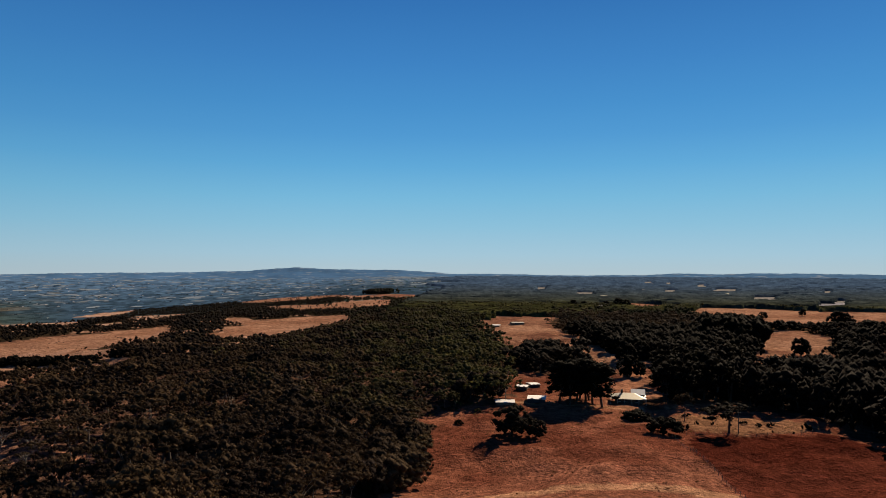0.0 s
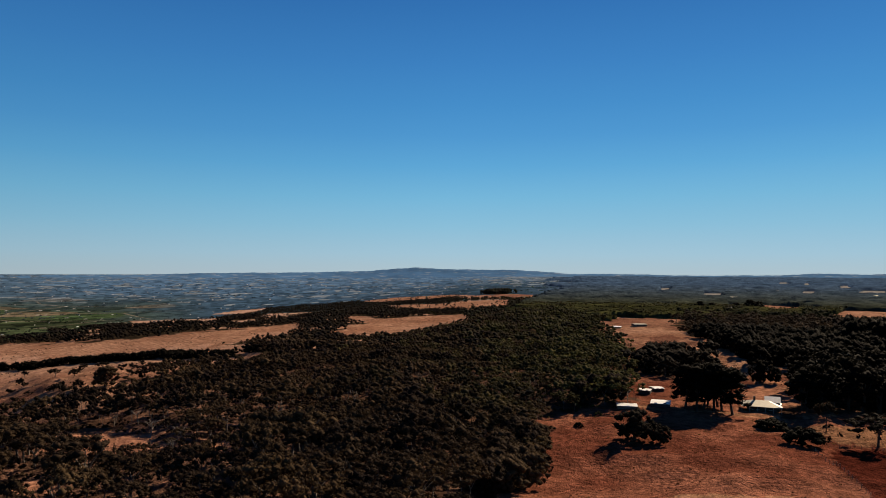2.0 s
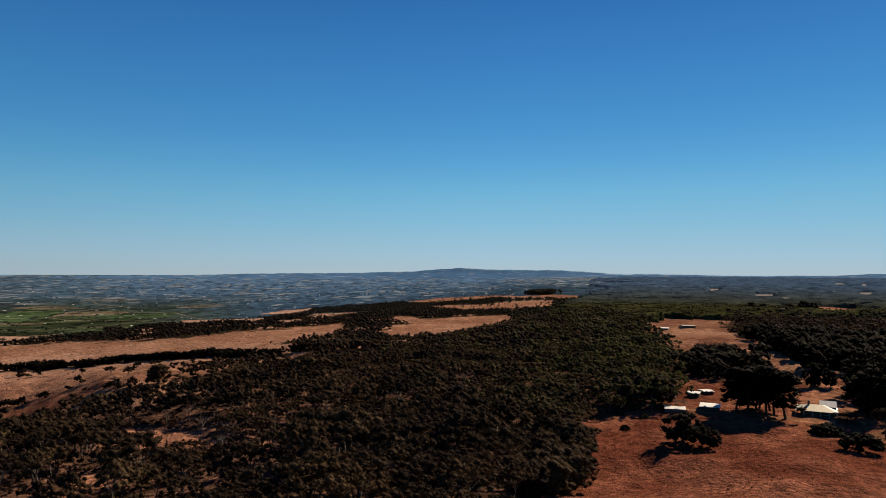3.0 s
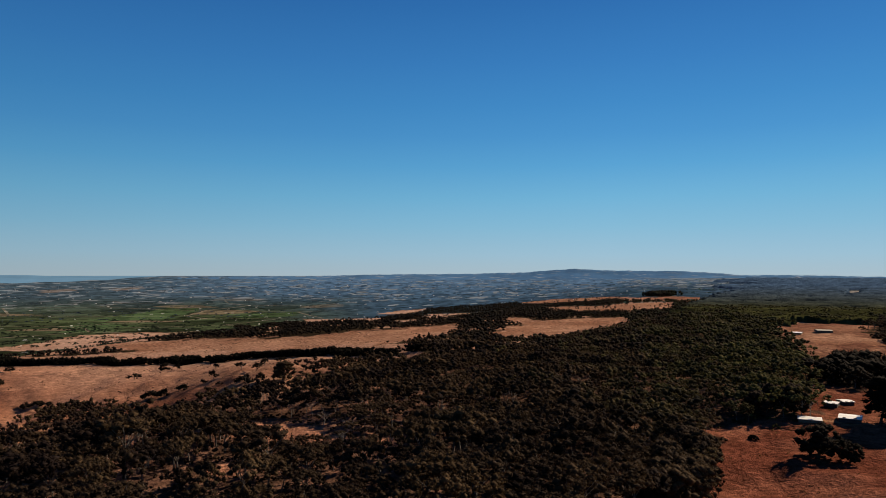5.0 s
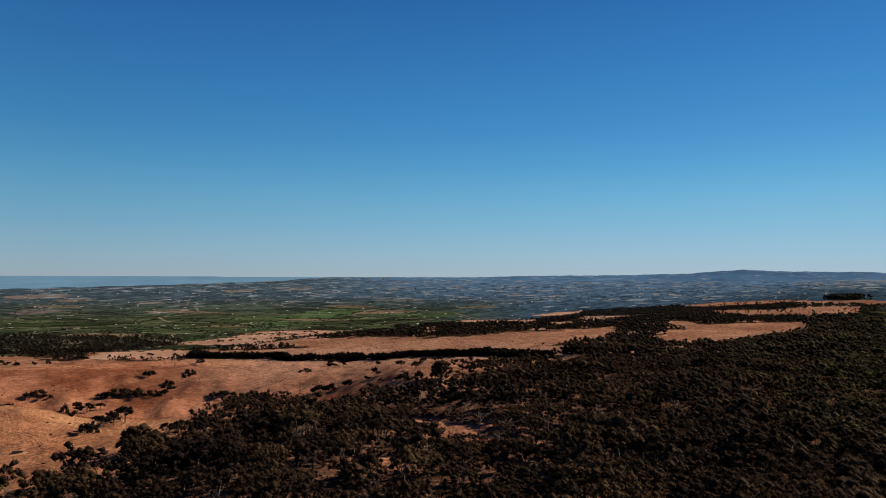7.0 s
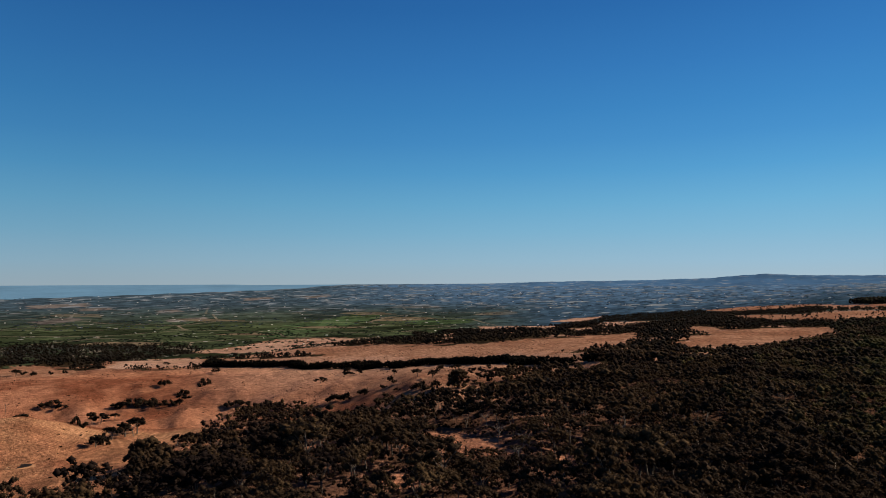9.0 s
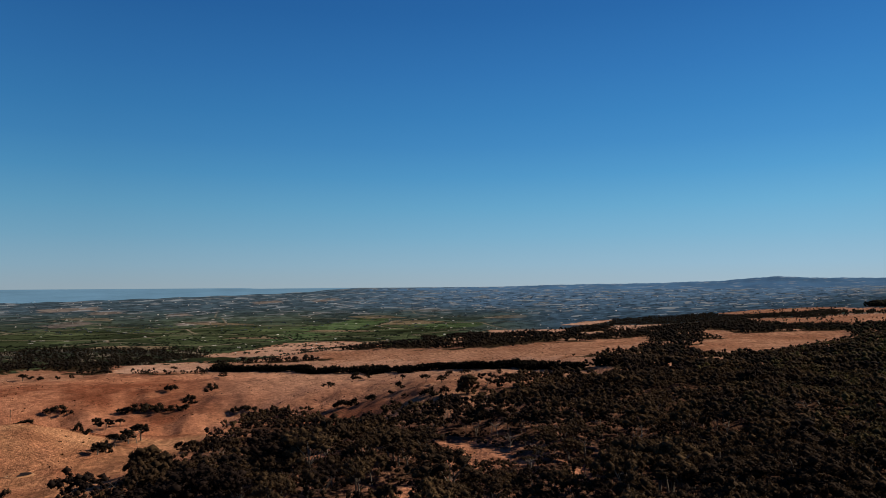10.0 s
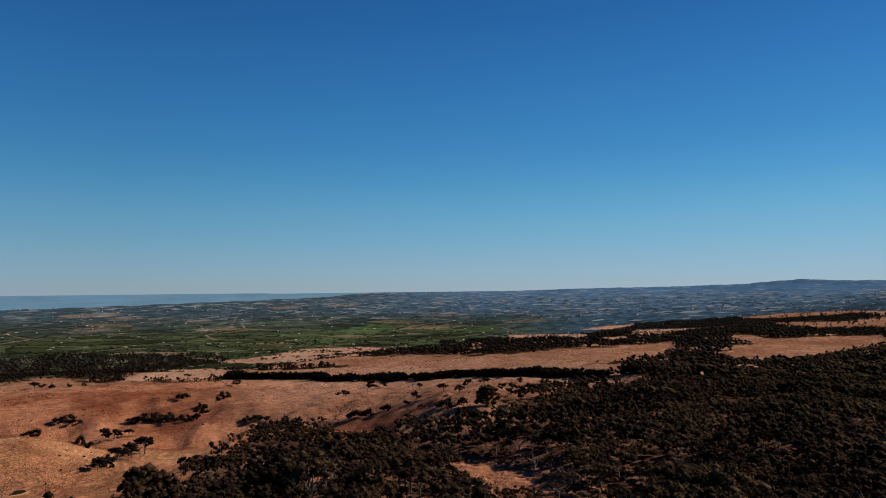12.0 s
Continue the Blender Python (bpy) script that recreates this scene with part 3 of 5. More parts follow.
def cover(x, y):
    """Base colour of the land at each place."""
    r, az = np.hypot(x, y), np.degrees(np.arctan2(-x, y))
    one = np.ones_like(x)[:, None]
    mix = lambda a, b, f: a * (1 - f[:, None]) + np.array(b) * f[:, None]
    dry = np.clip(0.5 + 0.42 * waves(x, y, 170, 11) + 0.25 * waves(x, y, 45, 12), 0, 1)
    red = np.clip((16 - az) / 14, 0, 1) * np.clip((520 - r) / 160, 0, 1)
    c = mix(one * np.array((0.235, 0.105, 0.060)), (0.37, 0.195, 0.108), dry)
    c = c * (1 - red[:, None]) + mix(one * np.array((0.172, 0.056, 0.030)), (0.285, 0.113, 0.061), dry) * red[:, None]
    slope = np.clip((az - 40) / 6, 0, 1) * np.clip((860 - r) / 80, 0, 1)
    c = c * (1 - slope[:, None]) + mix(one * np.array((0.235, 0.085, 0.041)), (0.50, 0.226, 0.116), dry) * slope[:, None]
    pale = np.clip((460 - r) / 5, 0, 1) * np.clip((az - 50) / 4, 0, 1) * np.clip(0.75 + 0.3 * waves(x, y, 30, 16), 0, 1)
    c = mix(c, (0.36, 0.172, 0.083), pale)
    c = mix(c, (0.50, 0.270, 0.132), pale * np.clip((r - 415) / 35, 0, 1) * 0.8)
    # darker red band on the ground behind the spur crest
    spur_back = np.clip((r - 459) / 6, 0, 1) * np.clip((600 - r) / 60, 0, 1) * np.clip((az - 53) / 4, 0, 1)
    c = mix(c, (0.165, 0.058, 0.028), 0.6 * spur_back)
    stubble = np.clip((r - 480) / 250, 0, 1) * np.clip((az - 4) / 6, 0, 1) * np.clip((58 - az) / 10, 0, 1)
    c = mix(c, (0.47, 0.272, 0.166), 0.8 * stubble)
    yardside = np.clip((r - 420) / 60, 0, 1) * np.clip((830 - r) / 40, 0, 1) * np.clip((5 - az) / 3, 0, 1) * np.clip((az + 14) / 4, 0, 1)
    c = mix(c, (0.185, 0.080, 0.046), 0.65 * yardside)
    slope_track = near_line(x, y, SLOPE_TRACK, 3.2)
    c = np.where(slope_track[:, None], np.array((0.19, 0.085, 0.045)), c)
    # the plain: green vineyards and pasture on the flats, scrub country behind in hazy blue
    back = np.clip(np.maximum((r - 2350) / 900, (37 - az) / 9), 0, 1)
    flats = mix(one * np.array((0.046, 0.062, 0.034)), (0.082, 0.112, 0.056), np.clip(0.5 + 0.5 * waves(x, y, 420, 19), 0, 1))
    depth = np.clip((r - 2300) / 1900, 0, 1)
    # distance haze put into the scrub colour, bluer and paler further out
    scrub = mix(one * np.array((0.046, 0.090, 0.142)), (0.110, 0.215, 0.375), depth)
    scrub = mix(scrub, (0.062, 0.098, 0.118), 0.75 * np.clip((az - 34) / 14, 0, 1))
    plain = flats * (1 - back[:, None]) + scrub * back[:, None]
    # the ridge side stays wooded to the skyline, haze blue put into its colour
    plain = mix(plain, (0.058, 0.098, 0.160), np.clip((3 - az) / 3, 0, 1))
    for key in PLAN:
        if key.startswith("vine"):
            plain = np.where(inside(x, y, PLAN[key], 8.0)[:, None], np.array((0.082, 0.135, 0.062)), plain)
        if key.startswith("stubble"):
            plain = np.where(inside(x, y, PLAN[key], 8.0)[:, None], np.array((0.215, 0.197, 0.19)), plain)
    start = np.interp(az, [-40, 2, 8, 14, 22, 30, 40, 50, 60, 70, 84], [1700, 1700, 1900, 1800, 1500, 1300, 1150, 1050, 1000, 980, 980])
    on_plain = r > start + 60 * waves(x, y, 300, 13)
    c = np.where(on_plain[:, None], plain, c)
    wood = wooded(x, y)
    track = near_line(x, y, [(-2, 172), (20, 176), (50, 178), (75, 166)], 6.5) | near_line(x, y, [(30, 297), (85, 292), (105, 300)], 3.5)
    c = np.where(track[:, None], np.array((0.42, 0.215, 0.11)), c)
    c = np.where(wood[:, None], mix(one * np.array((0.060, 0.034, 0.021)), (0.135, 0.074, 0.044), np.clip(0.4 + 0.5 * waves(x, y, 25, 14), 0, 1)), c)
    dry_floor = np.clip((az - 18) / 10, 0, 1) * np.clip((430 - r) / 60, 0, 1) * np.clip(0.45 + 0.5 * waves(x, y, 16, 17), 0, 1)
    c = np.where(wood[:, None], mix(c, (0.40, 0.20, 0.12), 0.5 * dry_floor), c)
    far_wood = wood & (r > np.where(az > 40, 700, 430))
    # far woodland floor painted dark: canopy shade put into the ground colour
    floor_shade = mix(one * np.array((0.030, 0.022, 0.012)), (0.055, 0.038, 0.020), np.clip(0.5 + 0.4 * waves(x, y, 60, 15), 0, 1))
    # past 1300 m it shifts to blue, haze put into the colour
    floor_shade = mix(np.where((waves(x * 0.4, y, 130, 66) > 0.85)[:, None] & (r > 1250)[:, None], np.array((0.30, 0.25, 0.19)), floor_shade), (0.060, 0.084, 0.092), np.clip((r - 1300) / 900, 0, 1))
    c = np.where(far_wood[:, None], floor_shade, c)
    for glade in [PLAN[k] for k in PLAN if k.startswith("clearing")]:
        c = np.where(inside(x, y, glade, 3.0)[:, None], np.array((0.40, 0.185, 0.10)), c)
    strips = ridge_strip(x, y, 0.07)
    c = np.where(strips[:, None], np.array((0.31, 0.30, 0.29)), c)
    on_plain &= ~strips
    for key in FIELDS:
        grass = inside(x + 7 * waves(x, y, 40, 26), y + 14 * waves(x, y, 55, 27), PLAN[key], 7.0)
        c = np.where(grass[:, None], mix(one * np.array((0.300, 0.145, 0.078)), (0.42, 0.225, 0.128), dry), c)
        on_plain &= ~grass
    for key in ("field_knob", "field_low", "field_shelf", "field_rise", "field_foot", "field_notch"):
        c = np.where(inside(x, y, PLAN[key], 6.0)[:, None], mix(one * np.array((0.43, 0.25, 0.155)), (0.54, 0.34, 0.22), dry), c)
    c = np.where(inside(x, y, PLAN["ploughed"], 0.6)[:, None], mix(one * np.array((0.075, 0.018, 0.010)), (0.115, 0.031, 0.017), dry), c)
    c = np.where((inside(x, y, PLAN["yard"], 1.5) & ~wood)[:, None], np.array((0.29, 0.145, 0.072)), c)
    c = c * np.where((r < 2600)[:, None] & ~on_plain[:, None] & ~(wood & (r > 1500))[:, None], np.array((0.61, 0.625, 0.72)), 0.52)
    # how the plain is parcelled: whether a place is on it, how fine the strips, how many lie bare
    bare = np.clip(0.22 + 0.22 * waves(x, y, 520, 20), 0.02, 0.6) * np.where(az < -1, 0.35, 1.0) * np.clip((r - 2350) / 900, 0, 1) + 0.8 * np.exp(-((az - 2.8) / 3.2) ** 2) * np.clip((r - 2500) / 400, 0, 1)
    on_plain &= ~wood
    plots = np.stack([on_plain.astype(float), np.where(az < 3, 1.0, back), np.clip(bare, 0, 1)], 1)
    return c, plots


def build_ground():
    az = np.concatenate([np.arange(-40, 82, 0.19), np.arange(82, 320, 4.0)])
    rr = np.concatenate([np.geomspace(20, 160, 24)[:-1], np.geomspace(160, 1250, 195)[:-1], np.geomspace(1250, 4900, 190)])
    a, r = np.meshgrid(np.radians(az), rr)
    x, y = (-np.sin(a) * r).ravel(), (np.cos(a) * r).ravel()
    verts = np.stack([x, y, ground(x, y)], 1)
    n, k = len(az), len(rr)
    i, j = np.meshgrid(np.arange(n), np.arange(k - 1))
    i2 = (i + 1) % n
    faces = np.stack([j * n + i, (j + 1) * n + i, (j + 1) * n + i2, j * n + i2], -1).reshape(-1, 4)
    # close the middle, under the flight path
    hub = np.array([[0, 0, float(ground(0, 0))]])
    verts = np.concatenate([verts, hub])
    ring = np.arange(n)
    cap = np.stack([np.full(n, len(verts) - 1), (ring + 1) % n, (ring + 1) % n, ring], 1)
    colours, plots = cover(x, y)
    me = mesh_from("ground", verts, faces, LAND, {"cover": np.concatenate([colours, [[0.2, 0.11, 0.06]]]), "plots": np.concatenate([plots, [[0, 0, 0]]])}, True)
    bm = bmesh.new()
    bm.from_mesh(me)
    bm.verts.ensure_lookup_table()
    for q in range(n):
        bm.faces.new((bm.verts[len(verts) - 1], bm.verts[q], bm.verts[(q + 1) % n])).smooth = True
    bm.to_mesh(me)
    bm.free()
    tagged(new("ground", me), "rolling dry brown farmland falling to a wide patchwork plain", "ground", "", "structure")


SKYLINE_AZ = [-180, -60, -32, -28, -24.5, -21, -18.6, -16.5, -10, -4.4, -0.7, 2, 3.9, 8.4, 10.4, 11.8, 13.2, 15.5, 21, 26.6, 30, 33, 38, 43, 48, 60, 180]
SKYLINE_EL = [0.1, 0.1, 0.11, 0.17, 0.19, 0.09, 0.17, 0.02, -0.05, 0.05, 0.03, 0.25, 0.33, 0.35, 0.41, 0.49, 0.40, 0.19, 0.03, -0.03, -0.10, -0.22, -0.26, -0.30, -0.44, -0.6, -0.6]


def build_hills():
    """The far range: a slope that climbs to the skyline."""
    az = np.arange(-60, 62, 0.2)
    steps = np.linspace(0, 1, 14)
    a, s = np.meshgrid(az, steps)
    top = np.interp(a, SKYLINE_AZ, SKYLINE_EL) + 0.02 * np.sin(a * 3.1) * np.sin(a * 1.3 + 1) + 0.008 * np.sin(a * 11)
    r = 4350 + 500 * s
    x, y = -np.sin(np.radians(a)) * r, np.cos(np.radians(a)) * r
    low = ground(x, y) - 6
    high = 55 + 4850 * np.tan(np.radians(top))
    z = low + (high - low) * s ** 1.3 + 3.0 * s * (1 - s) * waves(x, y, 260, 41)
    n = len(az)
    i, j = np.meshgrid(np.arange(n - 1), np.arange(len(steps) - 1))
    faces = np.stack([j * n + i, (j + 1) * n + i, (j + 1) * n + i + 1, j * n + i + 1], -1).reshape(-1, 4)
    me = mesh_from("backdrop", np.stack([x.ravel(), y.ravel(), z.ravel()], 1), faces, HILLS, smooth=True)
    tagged(new("backdrop", me), "wooded range along the far skyline, tinted hazy blue-grey", "hills", "", "structure")


def build_sea():
    az = np.arange(44, 84, 0.25)
    steps = np.linspace(0, 1, 10)
    a, s = np.meshgrid(az, steps)
    shore = np.interp(a, [44, 47, 50, 56, 62, 67, 84], [-0.36, -0.50, -0.60, -0.80, -1.0, -1.15, -1.3])
    brink = np.interp(a, [44, 47, 53], [-0.36, -0.44, -0.19])
    el = shore + (np.maximum(brink, shore) - shore) * s
    r0 = np.interp(a, [44, 46, 48, 50, 56, 62, 67, 84], [4890, 4700, 4500, 4370, 4160, 3960, 3830, 3650]) + np.clip((a - 44) * 10, 0, 30) * np.sin(a * 2.2)
    r = r0 + (4900 - r0) * s
    x, y = -np.sin(np.radians(a)) * r, np.cos(np.radians(a)) * r
    low = ground(x, y) + 0.3
    z = low + np.maximum(55 + r * np.tan(np.radians(el)) - low, 0) * np.minimum(1, s * 3)
    n = len(az)
    i, j = np.meshgrid(np.arange(n - 1), np.arange(len(steps) - 1))
    faces = np.stack([j * n + i, (j + 1) * n + i, (j + 1) * n + i + 1, j * n + i + 1], -1).reshape(-1, 4)
    me = mesh_from("water", np.stack([x.ravel(), y.ravel(), z.ravel()], 1), faces, SEA, smooth=True)
    tagged(new("water", me), "calm blue-grey sea along the far coast", "sea", "", "structure")


build_ground()
build_hills()
build_sea()


# ---- trees ----
def ball():
    """An eight-sided ball: its points and triangles."""
    v = np.array([(1, 0, 0), (0, 1, 0), (-1, 0, 0), (0, -1, 0), (0, 0, 1), (0, 0, -1)], float) * 1.15
    f = np.array([(k, (k + 1) % 4, 4) for k in range(4)] + [((k + 1) % 4, k, 5) for k in range(4)])
    return v, f


BALL_V, BALL_F = ball()


def leaves(rng, centres, radii, per, size, core=0.66, flat=0.8, dome=0.0):
    """Foliage clumps: uneven rounded hearts set about with leaf sprays. Returns points and triangles."""
    n = len(centres)
    d = rng.normal(size=(n * per, 3)) + (0, 0, 0.25)
    d /= np.linalg.norm(d, axis=1)[:, None]
    c, rad = np.repeat(centres, per, 0), np.repeat(radii, per)
    p = c + d * (rad * rng.uniform(0.66, 1.14, n * per))[:, None] * (1, 1, flat)
    nrm = d + rng.normal(size=d.shape) * 0.22
    if dome:
        nrm = 0.8 * d + 0.3 * (p - (0, 0, dome)) / np.linalg.norm(p - (0, 0, dome), axis=1)[:, None] + rng.normal(size=d.shape) * 0.2
    nrm /= np.linalg.norm(nrm, axis=1)[:, None]
    t = np.cross(nrm, rng.normal(size=d.shape))
    t /= np.linalg.norm(t, axis=1)[:, None]
    b = np.cross(nrm, t)
    s = (size * rng.uniform(0.6, 1.3, n * per))[:, None]
    t, b = t * s, b * s * 0.7
    droop = nrm * s * 0.25
    v = np.stack([p - t - droop, p - b, p + t - droop, p + b], 1).reshape(-1, 3)
    q = np.arange(len(v)).reshape(-1, 4)
    f = np.concatenate([q[:, [0, 1, 2]], q[:, [0, 2, 3]]])
    if core:
        k = len(BALL_V)
        lump = BALL_V[None] * rng.uniform(0.6, 1.4, (n, k, 1)) * (radii * core)[:, None, None] * (1, 1, flat)
        lump = (lump + centres[:, None]).reshape(-1, 3)
        g = (BALL_F[None] + (np.arange(n) * k)[:, None, None]).reshape(-1, 3) + len(v)
        v, f = np.concatenate([v, lump]), np.concatenate([f, g])
    return v, f


def gum_crown(rng, limbs, per, size, spread=0.42, core=0.6):
    """The crown of a gum tree one metre tall: flattened leaf clumps in bunches at the limb ends, open between and below."""
    th = np.arange(limbs) * 6.283 / limbs * 1.6 + rng.uniform(-0.5, 0.5, limbs)
    u = np.sqrt((np.arange(limbs) + 0.4) / limbs) * rng.uniform(0.8, 1.12, limbs)
    z = 0.60 + 0.26 * (1 - u * u) + rng.uniform(-0.10, 0.05, limbs)
    lean = rng.normal(size=2) * 0.05
    ends = np.stack([np.cos(th) * u * spread + lean[0], np.sin(th) * u * spread * rng.uniform(0.8, 1) + lean[1], z], 1)
    c = np.repeat(ends, 3, 0) + rng.normal(size=(limbs * 3, 3)) * (0.085, 0.085, 0.05)
    return leaves(rng, c, rng.uniform(0.06, 0.13, limbs * 3), per, size, core, 0.8, 0.42)


def wind_crown(rng, bunches, per, size):
    """The ragged crown of a gum on an open slope, one metre tall: a few uneven leaf bunches on a bare leaning trunk, most of them to one side."""
    side = rng.uniform(0, 6.283)
    th = side + rng.normal(size=bunches) * 1.3
    u = rng.uniform(0.03, 0.48, bunches)
    z = np.clip(0.80 - 0.62 * u * u / 0.25 * rng.uniform(0.2, 1.0, bunches), 0.26, 0.84)
    ends = np.stack([np.cos(th) * u, np.sin(th) * u, z], 1)
    c = np.repeat(ends, 5, 0) + rng.normal(size=(bunches * 5, 3)) * (0.10, 0.10, 0.07)
    return leaves(rng, c, rng.uniform(0.08, 0.16, bunches * 5), per, size, 0.75, 0.8, 0.35)


def pine_crown(rng, clumps, per, size, spread=0.24):
    """The crown of a tall dark pine one metre tall: dense, from low down to a blunt top."""
    h = rng.uniform(0, 1, clumps) ** 0.8
    wide = spread * np.sin(np.pi * (0.18 + 0.80 * h)) ** 0.7
    th = rng.uniform(0, 6.283, clumps)
    k = wide * rng.uniform(0.35, 1.0, clumps)
    c = np.stack([np.cos(th) * k, np.sin(th) * k, 0.20 + 0.74 * h], 1)
    return leaves(rng, c, rng.uniform(0.07, 0.12, clumps), per, size)


def shrub_crown(rng, clumps, per, size, core=0.66):
    th, u = rng.uniform(0, 6.283, clumps), np.sqrt(rng.uniform(0, 1, clumps))
    c = np.stack([np.cos(th) * u * 0.75, np.sin(th) * u * 0.6, 0.14 + 0.5 * (1 - u * u) * rng.uniform(0.4, 1, clumps)], 1)
    return leaves(rng, c, rng.uniform(0.20, 0.34, clumps), per, size, core)


def dome_crown(rng, clumps, per, size):
    """A dense rounded shrub, about two metres wide and one tall, in leaf down to the ground."""
    th, u = rng.uniform(0, 6.283, clumps), np.sqrt(rng.uniform(0, 1, clumps))
    c = np.stack([np.cos(th) * u * 0.82, np.sin(th) * u * 0.74, 0.10 + 0.66 * np.sqrt(1 - 0.9 * u * u) * rng.uniform(0.5, 1, clumps)], 1)
    return leaves(rng, c, rng.uniform(0.17, 0.26, clumps), per, size, 0.75, 0.8, 0.05)


def full_crown(rng, clumps, per, size, fat=1.0, low=0.24, dome=0.4):
    """The crown of a spreading paddock gum one metre tall: dense rounded clumps from low down, ragged above."""
    th, h = rng.uniform(0, 6.283, clumps), rng.uniform(0, 1, clumps)
    wide = 0.46 * np.sin(np.pi * (0.22 + 0.70 * h)) ** 0.8
    k = wide * np.sqrt(rng.uniform(0.05, 1, clumps))
    lean = rng.normal(size=2) * 0.05
    c = np.stack([np.cos(th) * k + lean[0] * h, np.sin(th) * k + lean[1] * h, low + (0.88 - low) * h], 1)
    return leaves(rng, c, rng.uniform(0.09, 0.16, clumps) * fat, per, size, 0.72, 1.05, dome)


def tube(bm, a, b, ra, rb, sides=6):
    """A tapered round limb from a to b."""
    a, b = Vector(a), Vector(b)
    q = (b - a).to_track_quat("Z", "Y")
    rings = []
    for p, r in ((a, ra), (b, rb)):
        rings.append([bm.verts.new(p + q @ Vector((r * math.cos(k * 6.2832 / sides), r * math.sin(k * 6.2832 / sides), 0))) for k in range(sides)])
    for k in range(sides):
        bm.faces.new((rings[0][k], rings[0][(k + 1) % sides], rings[1][(k + 1) % sides], rings[1][k]))
    bm.faces.new(rings[1])


def part(name, bm, mat, parent, label=""):
    me = bpy.data.meshes.new(name)
    bm.to_mesh(me)
    bm.free()
    me.materials.append(mat)
    ob = new(name, me)
    ob.parent = parent
    return tagged(ob, label)


def trunk_mesh(rng, fork=0.35, limbs=5, reach=0.28, thick=0.022, sides=6):
    """Trunk and limbs of a gum tree one metre tall."""
    bm = bmesh.new()
    lean = rng.normal(size=2) * 0.03
    top = (lean[0], lean[1], fork)
    tube(bm, (0, 0, -0.04), (lean[0] * 0.5, lean[1] * 0.5, fork * 0.5), thick * 1.25, thick, sides)
    tube(bm, (lean[0] * 0.5, lean[1] * 0.5, fork * 0.5), top, thick, thick * 0.8, sides)
    for k in range(limbs):
        th = k * 6.283 / limbs + rng.uniform(-0.5, 0.5)
        rad, z = reach * rng.uniform(0.5, 1.0), rng.uniform(0.55, 0.78)
        mid = (top[0] + math.cos(th) * rad * 0.5, top[1] + math.sin(th) * rad * 0.5, fork + (z - fork) * 0.6)
        tube(bm, top, mid, thick * 0.65, thick * 0.42, min(5, sides))
        tube(bm, mid, (top[0] + math.cos(th) * rad, top[1] + math.sin(th) * rad, z), thick * 0.42, thick * 0.15, min(5, sides))
    return bm


def tree_thing(name, crown, bm, leaf_mat, bark, label, category, group):
    """A tree one metre tall, as a thing with a trunk and a crown."""
    root = new(name)
    part("trunk", bm, bark, root)
    me = mesh_from("crown", *crown, leaf_mat, smooth=True)
    c = new("crown", me)
    c.parent = root
    return tagged(root, label, category, group)


def plant(ob, x, y, height, turn, wide=1.0, sink=0.0, first=False):
    """Sets a copy of the tree ob on the ground."""
    m = Matrix.LocRotScale((x, y, float(ground(x, y)) - sink), Euler((0, 0, turn)), (height * wide, height * wide, height))
    if first:
        ob.matrix_basis = m
        return ob
    twin = copy_thing(ob, Matrix.Identity(4))
    twin.matrix_basis = m
    return twin


def mass(name, places, heights, crowns, mat, rng, label, category, wide=1.0, group=""):
    """Many trees as one mesh: crowns (one metre tall) set at places."""
    verts, tones, greens, faces, count = [], [], [], [], 0
    kind = rng.randint(0, len(crowns), len(places))
    x, y = places.T
    z = ground(x, y)
    turn = rng.uniform(0, 6.283, len(places))
    # crown tone lowered by bearing, to match the darker left of the view
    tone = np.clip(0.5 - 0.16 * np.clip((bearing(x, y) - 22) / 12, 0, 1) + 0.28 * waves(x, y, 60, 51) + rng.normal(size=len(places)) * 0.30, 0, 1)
    # greener towards the ridge, browner on the dry slopes
    lush = np.clip((11 - bearing(x, y)) / 12 + 0.3 * waves(x, y, 80, 52) + rng.normal(size=len(places)) * 0.3, 0, 1) * np.clip((np.hypot(x, y) - 190) / 110, 0.15, 1)
    for k, (cr, tri) in enumerate(crowns):
        s = np.where(kind == k)[0]
        if len(s) == 0:
            continue
        c, sn, h = np.cos(turn[s])[:, None], np.sin(turn[s])[:, None], heights[s][:, None]
        w = h * wide * rng.uniform(0.7, 1.3, len(s))[:, None]
        px = (cr[:, 0] * c - cr[:, 1] * sn) * w + x[s][:, None]
        py = (cr[:, 0] * sn + cr[:, 1] * c) * w + y[s][:, None]
        pz = cr[:, 2] * h + z[s][:, None]
        verts.append(np.stack([px, py, pz], -1).reshape(-1, 3))
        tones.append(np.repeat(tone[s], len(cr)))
        greens.append(np.repeat(lush[s], len(cr)))
        faces.append((tri[None] + (np.arange(len(s)) * len(cr))[:, None, None]).reshape(-1, 3) + count)
        count += len(s) * len(cr)
    verts = np.concatenate(verts)
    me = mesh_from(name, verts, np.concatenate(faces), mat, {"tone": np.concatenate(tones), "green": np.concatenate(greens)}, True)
    return tagged(new(name, me), label, category, group, "stuff")


def scatter(rng, x0, x1, y0, y1, gap, keep):
    """Jittered places over a rectangle of the plan for which keep(x, y) holds."""
    gx, gy = np.meshgrid(np.arange(x0, x1, gap), np.arange(y0, y1, gap))
    x = gx.ravel() + rng.uniform(-0.42, 0.42, gx.size) * gap
    y = gy.ravel() + rng.uniform(-0.42, 0.42, gx.size) * gap
    ok = keep(x, y)
    return np.stack([x[ok], y[ok]], 1)


def bearing(x, y):
    return np.degrees(np.arctan2(-x, y))


